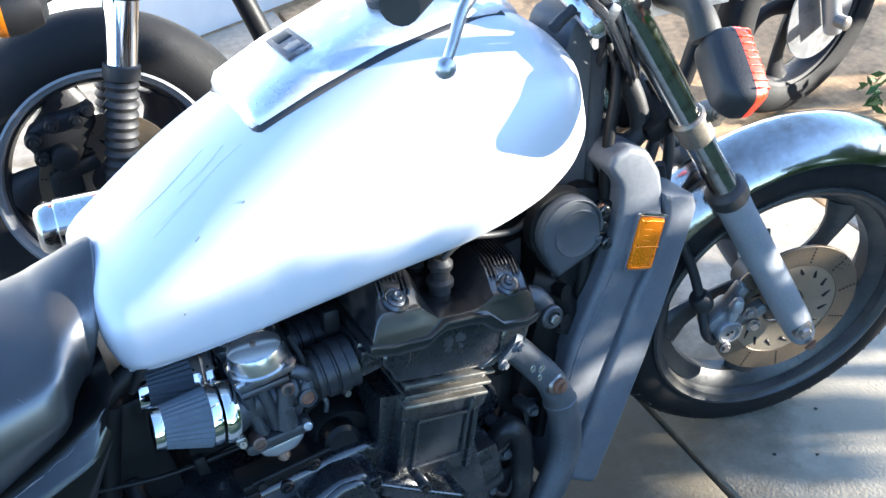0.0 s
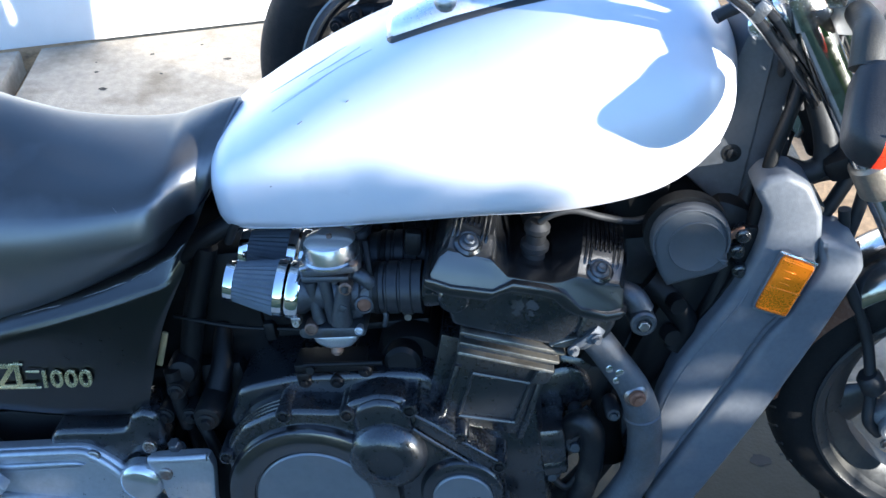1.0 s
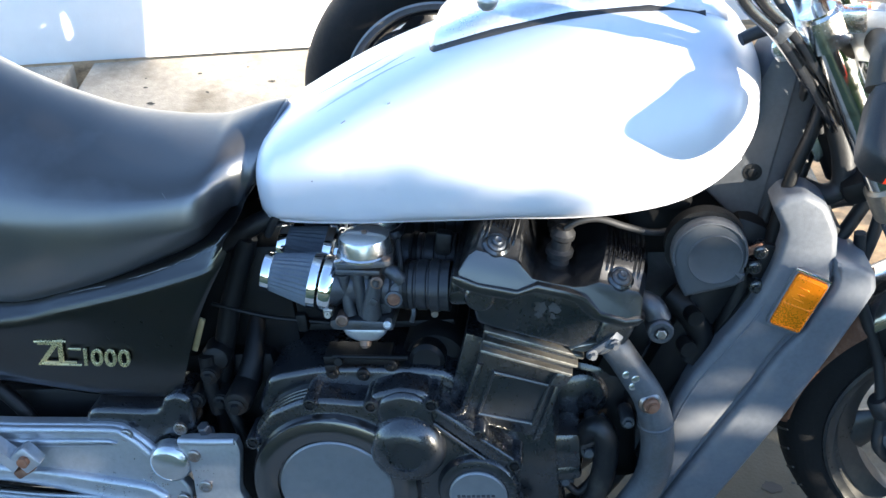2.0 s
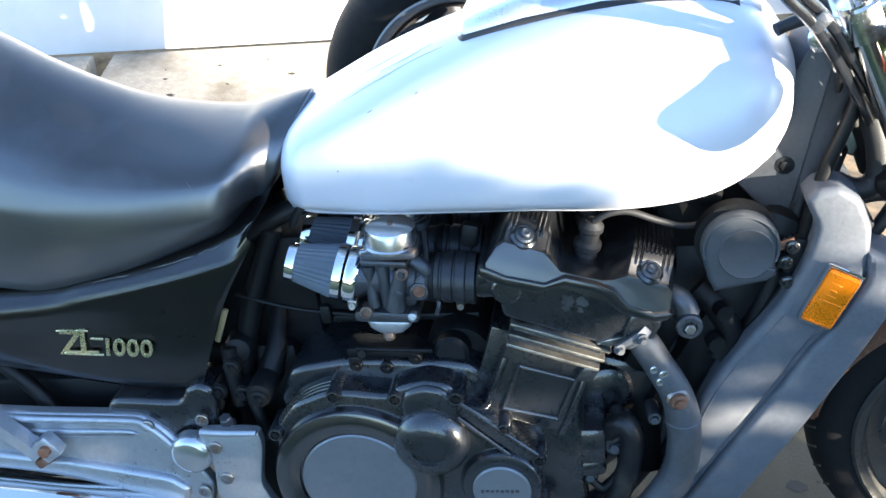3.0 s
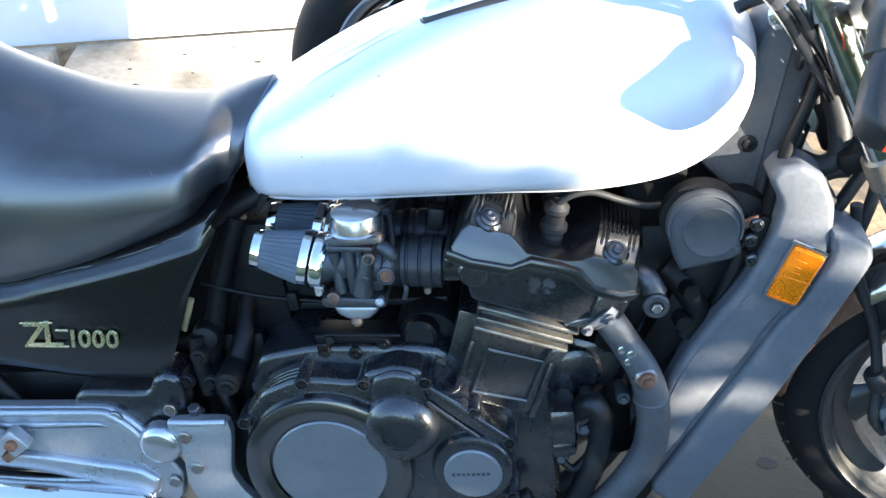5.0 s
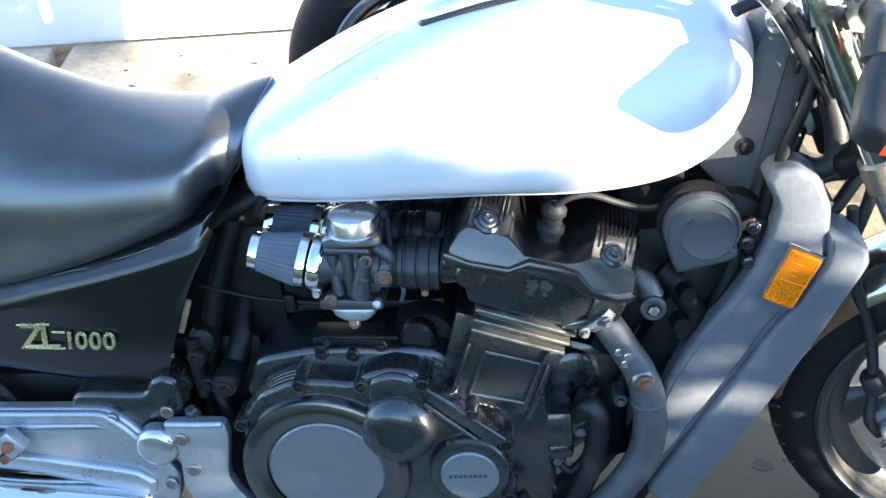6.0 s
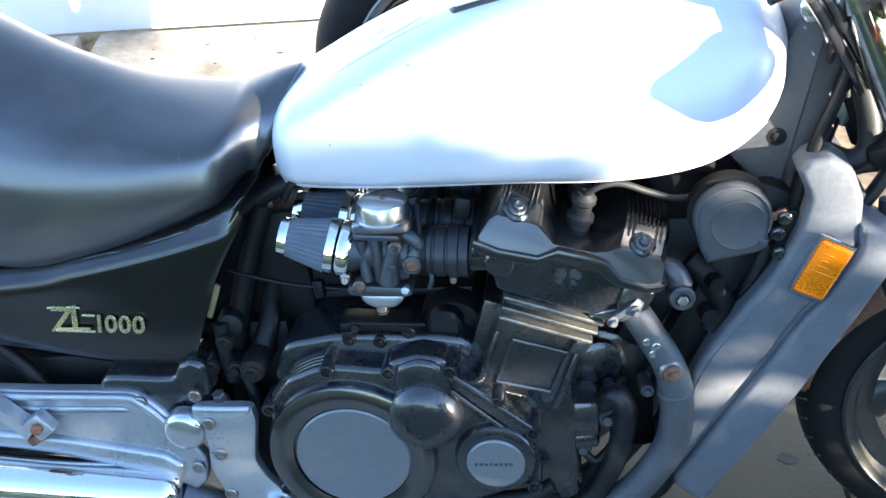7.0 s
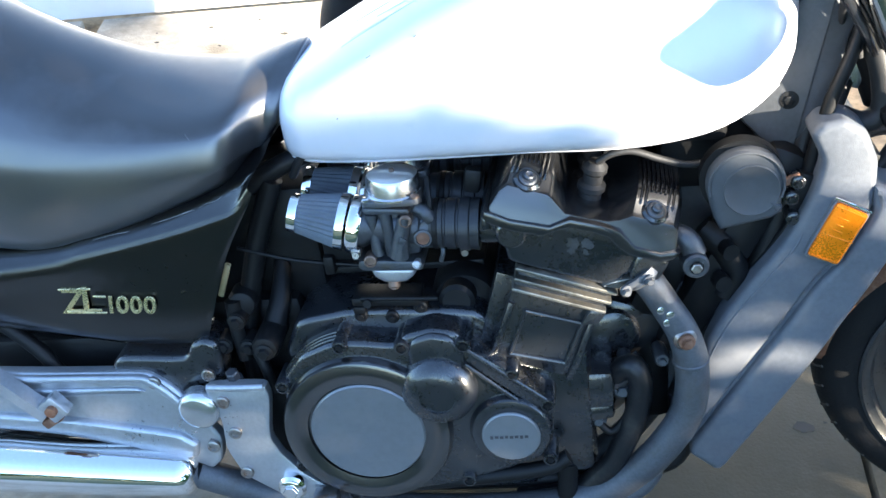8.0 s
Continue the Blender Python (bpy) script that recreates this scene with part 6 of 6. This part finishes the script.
for y in (-0.11, 0.11):
    foot = Vector((0.012, y, 0.331))
    leg = part("fork_leg", tube([foot - FORK_AXIS * 0.04, foot, foot + FORK_AXIS * 0.05], 0.028, 22), DARK, other, "black fork slider")
    prof = []
    for k in range(10):
        z = 0.02 + k * 0.0195
        prof += [(0.0275, z), (0.031, z + 0.004), (0.0335, z + 0.009), (0.031, z + 0.0145), (0.0275, z + 0.018)]
    part("gaiter", lathe([(0.030, 0.0), (0.030, 0.018)] + prof + [(0.0345, 0.217), (0.0355, 0.220), (0.0355, 0.243), (0.033, 0.246)], foot, FORK_AXIS, 32), RUBBER, leg, "black ribbed rubber gaiter")
    part("stanchion", tube([foot + FORK_AXIS * 0.235, foot + FORK_AXIS * 0.40], 0.0315, 28, smooth=False), CHROME, leg, "chrome fork tube")
    part("clamp", lathe([(0.040, -0.03), (0.042, -0.025), (0.042, 0.025)], foot + FORK_AXIS * 0.40, FORK_AXIS, 26), DARK, leg)
caliper = part("brake_caliper", join(prism(rounded([(-0.140, 0.455), (-0.125, 0.480), (-0.09, 0.495), (-0.03, 0.500), (-0.005, 0.51), (0.0, 0.47), (-0.03, 0.43), (-0.045, 0.40), (-0.10, 0.40), (-0.125, 0.425)], 2, 0.25), -0.112, -0.075, 0.010, 3), lathe([(0.027, 0), (0.027, 0.02), (0.024, 0.027), (0.018, 0.029)], (-0.075, -0.108, 0.418), (0, -1, 0), 28), box((-0.06, -0.10, 0.385), (0.09, 0.03, 0.03), 0.006, (0, -12, 0)), box((-0.085, -0.09, 0.35), (0.06, 0.03, 0.07), 0.01)), DARK, other, "black brake caliper")
for x, z, r in ((-0.122, 0.462, 0.016), (-0.083, 0.484, 0.014), (-0.037, 0.484, 0.015), (-0.012, 0.500, 0.013), (-0.115, 0.425, 0.015)):
    part("caliper_lobe", join(lathe([(r, 0), (r, 0.022), (r * 0.8, 0.027)], (x, -0.105, z), (0, -1, 0), 18), bolt((x, -0.132, z), r=r * 0.5, h=0.006, washer=False)), DARK, caliper)
part("silencer", lathe([(0.030, -0.010), (0.037, -0.006), (0.041, 0.002), (0.043, 0.012), (0.0425, 0.022), (0.0455, 0.026), (0.0455, 0.24), (0.02, 0.27)], (-0.128, -0.475, 0.428), (1, 0.02, -0.03), 40), PITTED, other, "chrome silencer end")
blinker = part("turn_signal", lathe([(0.022, -0.060), (0.040, -0.048), (0.049, -0.020), (0.050, 0.012)], (-0.088, -0.245, 0.738), (-1, 0, 0), 32), DARK, other, "dark grey turn signal with amber lens")
part("lens", lathe([(0.050, 0.012), (0.048, 0.026), (0.036, 0.038), (0.010, 0.042)], (-0.088, -0.245, 0.738), (-1, 0, 0), 32), ORANGE, blinker, "amber lens")
part("stem", tube([(-0.06, -0.23, 0.73), (0.02, -0.18, 0.74), (0.10, -0.11, 0.73)], 0.011, 12), DARK, blinker)
part("exhaust_pipe", tube([(0.12, -0.47, 0.42), (0.22, -0.42, 0.38), (0.34, -0.22, 0.30), (0.44, -0.03, 0.27)], 0.02, 16), CHROME, other, "chrome exhaust pipe")
part("down_tube", tube([(0.26, 0, 0.86), (0.36, 0, 0.55), (0.45, 0, 0.25), (0.60, 0, 0.10)], 0.022), DARK, other, "black frame down tube")
part("side_stand", tube([(0.50, 0.0, 0.20), (0.52, 0.16, 0.02)], 0.011, smooth=False), DARK, other)

# ---- third motorcycle, beyond the front wheel ----
third = thing("motorcycle", "old motorcycle with a cast front wheel on brown soil", "motorcycle", pose(1.845, 0.885, 0, 0, 0, 8) @ Matrix.Scale(1.04, 4))
wheel(third, Matrix.Translation((0, 0, 0.305)), 0.305, 0.050, RIM_DARK, 5, "dusty dark cast front wheel", disc=False)
part("brake_disc", lathe([(0.06, 0.060), (0.125, 0.066), (0.126, 0.071), (0.06, 0.068)], (0, 0, 0.305), (0, -1, 0), 48), CALIPER, third, "grimy grey brake disc")
for y in (-0.10, 0.10):
    leg = part("fork_leg", tube([(0.02, y, 0.26), (0.0, y, 0.315), (-0.09, y, 0.56)], 0.024, 22), ALU, third, "grey fork slider")
    part("stanchion", tube([(-0.08, y, 0.53), (-0.125, y, 0.66)], 0.019, 20, smooth=False), CHROME, leg)
    part("axle_nut", lathe([(0.018, 0), (0.018, 0.03), (0.012, 0.034)], (0.0, y * 1.2, 0.30), (0, 1 if y > 0 else -1, 0), 20), STEEL, leg)
part("front_fender", fender_strip(35, 160, 0.335, 0.065, 0.003), CHROME, third, "chrome front fender", Matrix.Translation((0, 0, 0.305)), sharp=60)
part("frame", tube([(-0.13, 0, 0.66), (-0.32, 0, 0.45), (-0.42, 0, 0.20), (-0.52, 0, 0.10)], 0.022), DARK, third, "black frame down tube")
part("side_stand", tube([(-0.45, 0.0, 0.16), (-0.46, 0.16, 0.02)], 0.011, smooth=False), DARK, third)

# ---- greenery round the yard: unseen hedge added to shape the low sun, row of shrubs round the yard ----
def leaf_cloud(name, count, place, size, parent, seed, label):
    """Many small leaves in one mesh; place gives a spot or None."""
    rnd = random.Random(seed)
    verts, faces = [], []
    while len(faces) < count:
        c = place(rnd)
        if c is None:
            continue
        d = Vector((rnd.gauss(0, 1), rnd.gauss(0, 1), rnd.gauss(0, 1))).normalized()
        s = d.orthogonal().normalized()
        ln = size * rnd.uniform(0.7, 1.25)
        k = len(verts)
        verts += [c - d * ln, c + s * ln * 0.38, c + d * ln, c - s * ln * 0.38]
        faces.append((k, k + 1, k + 2, k + 3))
    me = bpy.data.meshes.new(name)
    me.from_pydata(verts, [], faces)
    me.materials.append(LEAF)
    ob = new(name, me)
    ob.parent = parent
    return tagged(ob, label, kind="stuff")


def weed_spot(rnd):
    a, r = rnd.uniform(0, 6.283), rnd.uniform(0.0, 0.11)
    return Vector((r * math.cos(a), r * math.sin(a), 0.03 + rnd.uniform(0, 0.15) * (1 - r / 0.14)))


for x, y, seed in ((1.93, 0.50, 21), (2.10, 0.69, 22)):
    weed = thing("weed", "small leafy green weed growing in the soil", "plant", pose(x, y, -0.006), group="weeds beside the slab")
    part("stem", tube([(0, 0, -0.01), (0.01, 0.0, 0.06), (0.02, 0.01, 0.12)], [0.004, 0.003, 0.0015], 6), LEAF, weed)
    leaf_cloud("leaves", 90, weed_spot, 0.024, weed, seed, "small green leaves")


# gaps set so that sun patches land on chosen parts of the machines
SUN_GAPS = ((0.034, 1.122, 0.012, 0.007), (0.060, 1.115, 0.012, 0.006), (0.052, 1.183, 0.002, 0.002), (0.120, 1.400, 0.014, 0.016), (0.138, 1.322, 0.010, 0.006), (0.143, 1.474, 0.022, 0.022), (-0.097, 1.288, 0.028, 0.010), (-0.150, 1.205, 0.006, 0.005), (-0.212, 1.182, 0.004, 0.006), (0.207, 1.136, 0.008, 0.006), (0.217, 0.968, 0.008, 0.010), (0.175, 0.955, 0.018, 0.020), (0.176, 0.892, 0.010, 0.008), (0.187, 0.846, 0.020, 0.014), (0.276, 0.885, 0.012, 0.012), (0.294, 0.838, 0.024, 0.024), (0.302, 0.776, 0.014, 0.010), (0.294, 1.060, 0.014, 0.016), (0.149, 0.656, 0.020, 0.006), (0.437, 0.573, 0.05, 0.03), (0.240, 0.585, 0.020, 0.006), (0.664, 1.572, 0.012, 0.010), (0.735, 1.385, 0.090, 0.066))
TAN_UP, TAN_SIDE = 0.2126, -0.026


def shade_spot(rnd):
    """A leaf's place; gaps let the low sun onto chosen spots, and the top, falling towards the yard, sets the shade's
    edge.
    """
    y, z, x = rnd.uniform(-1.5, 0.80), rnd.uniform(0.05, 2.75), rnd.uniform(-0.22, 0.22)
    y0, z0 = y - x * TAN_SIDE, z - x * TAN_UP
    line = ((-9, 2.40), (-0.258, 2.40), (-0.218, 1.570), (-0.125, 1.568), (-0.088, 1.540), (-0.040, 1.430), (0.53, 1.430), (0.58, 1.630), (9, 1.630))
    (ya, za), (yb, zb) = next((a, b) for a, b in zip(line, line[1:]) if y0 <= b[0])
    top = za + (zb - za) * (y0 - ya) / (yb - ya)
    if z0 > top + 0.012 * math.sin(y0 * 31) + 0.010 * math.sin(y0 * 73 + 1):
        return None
    if any(((y0 - gy) / (ry + 0.022)) ** 2 + ((z0 - gz) / (rz + 0.022)) ** 2 < 1 for gy, gz, ry, rz in SUN_GAPS):
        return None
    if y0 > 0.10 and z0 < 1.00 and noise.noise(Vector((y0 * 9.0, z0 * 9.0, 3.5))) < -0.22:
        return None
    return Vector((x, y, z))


# hedge out of view, added to cast the dappled shade
hedge = thing("hedge", "unseen leafy green hedge on brown stems, added to shape the sunlight", "hedge", pose(3.45, -1.71, 0, 0, 0, -27))
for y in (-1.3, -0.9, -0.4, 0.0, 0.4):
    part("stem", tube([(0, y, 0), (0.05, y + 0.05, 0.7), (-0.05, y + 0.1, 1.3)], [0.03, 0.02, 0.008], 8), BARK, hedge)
leaf_cloud("leaves", 32000, shade_spot, 0.038, hedge, 4, "small green leaves")


# added end of the hedge that shades the ground mirrored in the seat
def shade_end_spot(rnd):
    y, z, x = rnd.uniform(-3.6, -1.45), rnd.uniform(0.05, 2.5), rnd.uniform(-0.22, 0.22)
    if z > 2.35 + 0.05 * math.sin(y * 9) or noise.noise(Vector((y * 4.0, z * 4.0, 0.5))) < -0.14:
        return None
    return Vector((x, y, z))


for y in (-3.3, -2.8, -2.3, -1.8):
    part("stem", tube([(0, y, 0), (0.05, y + 0.05, 0.8), (-0.05, y + 0.1, 1.7)], [0.03, 0.02, 0.008], 8), BARK, hedge)
leaf_cloud("leaves", 9000, shade_end_spot, 0.06, hedge, 14, "small green leaves")


def low_shade_spot(rnd):
    """The added hedge's low far end, out of view, that shades the soil bed and the wall beyond."""
    y, z, x = rnd.uniform(1.52, 3.2), rnd.uniform(0.03, 1.40), rnd.uniform(-0.2, 0.2)
    return None if z > 0.88 + 0.05 * math.sin(y * 11) + 0.42 * min(max((y - 1.70) / 0.2, 0), 1) or noise.noise(Vector((y * 6.0, z * 6.0, 7.5))) < -0.25 else Vector((x, y, z))


leaf_cloud("leaves", 11000, low_shade_spot, 0.05, hedge, 31, "small green leaves")


def shrub_spot(rnd):
    a = radians(rnd.uniform(-215, 35))
    r = rnd.uniform(7.6, 8.6)
    low = 1.2 if a > radians(-45) else 0.9 + 0.3 * math.sin(a * 5.0)
    z = rnd.uniform(0, low + 0.3 * math.sin(a * 9))
    return Vector((r * math.cos(a), r * math.sin(a) - 0.5, z))


shrubs = thing("shrub_row", "row of dense green garden shrubs round the yard", "shrubs", pose(0, 0, 0))
leaf_cloud("leaves", 9000, shrub_spot, 0.20, shrubs, 5, "dense green leaves")
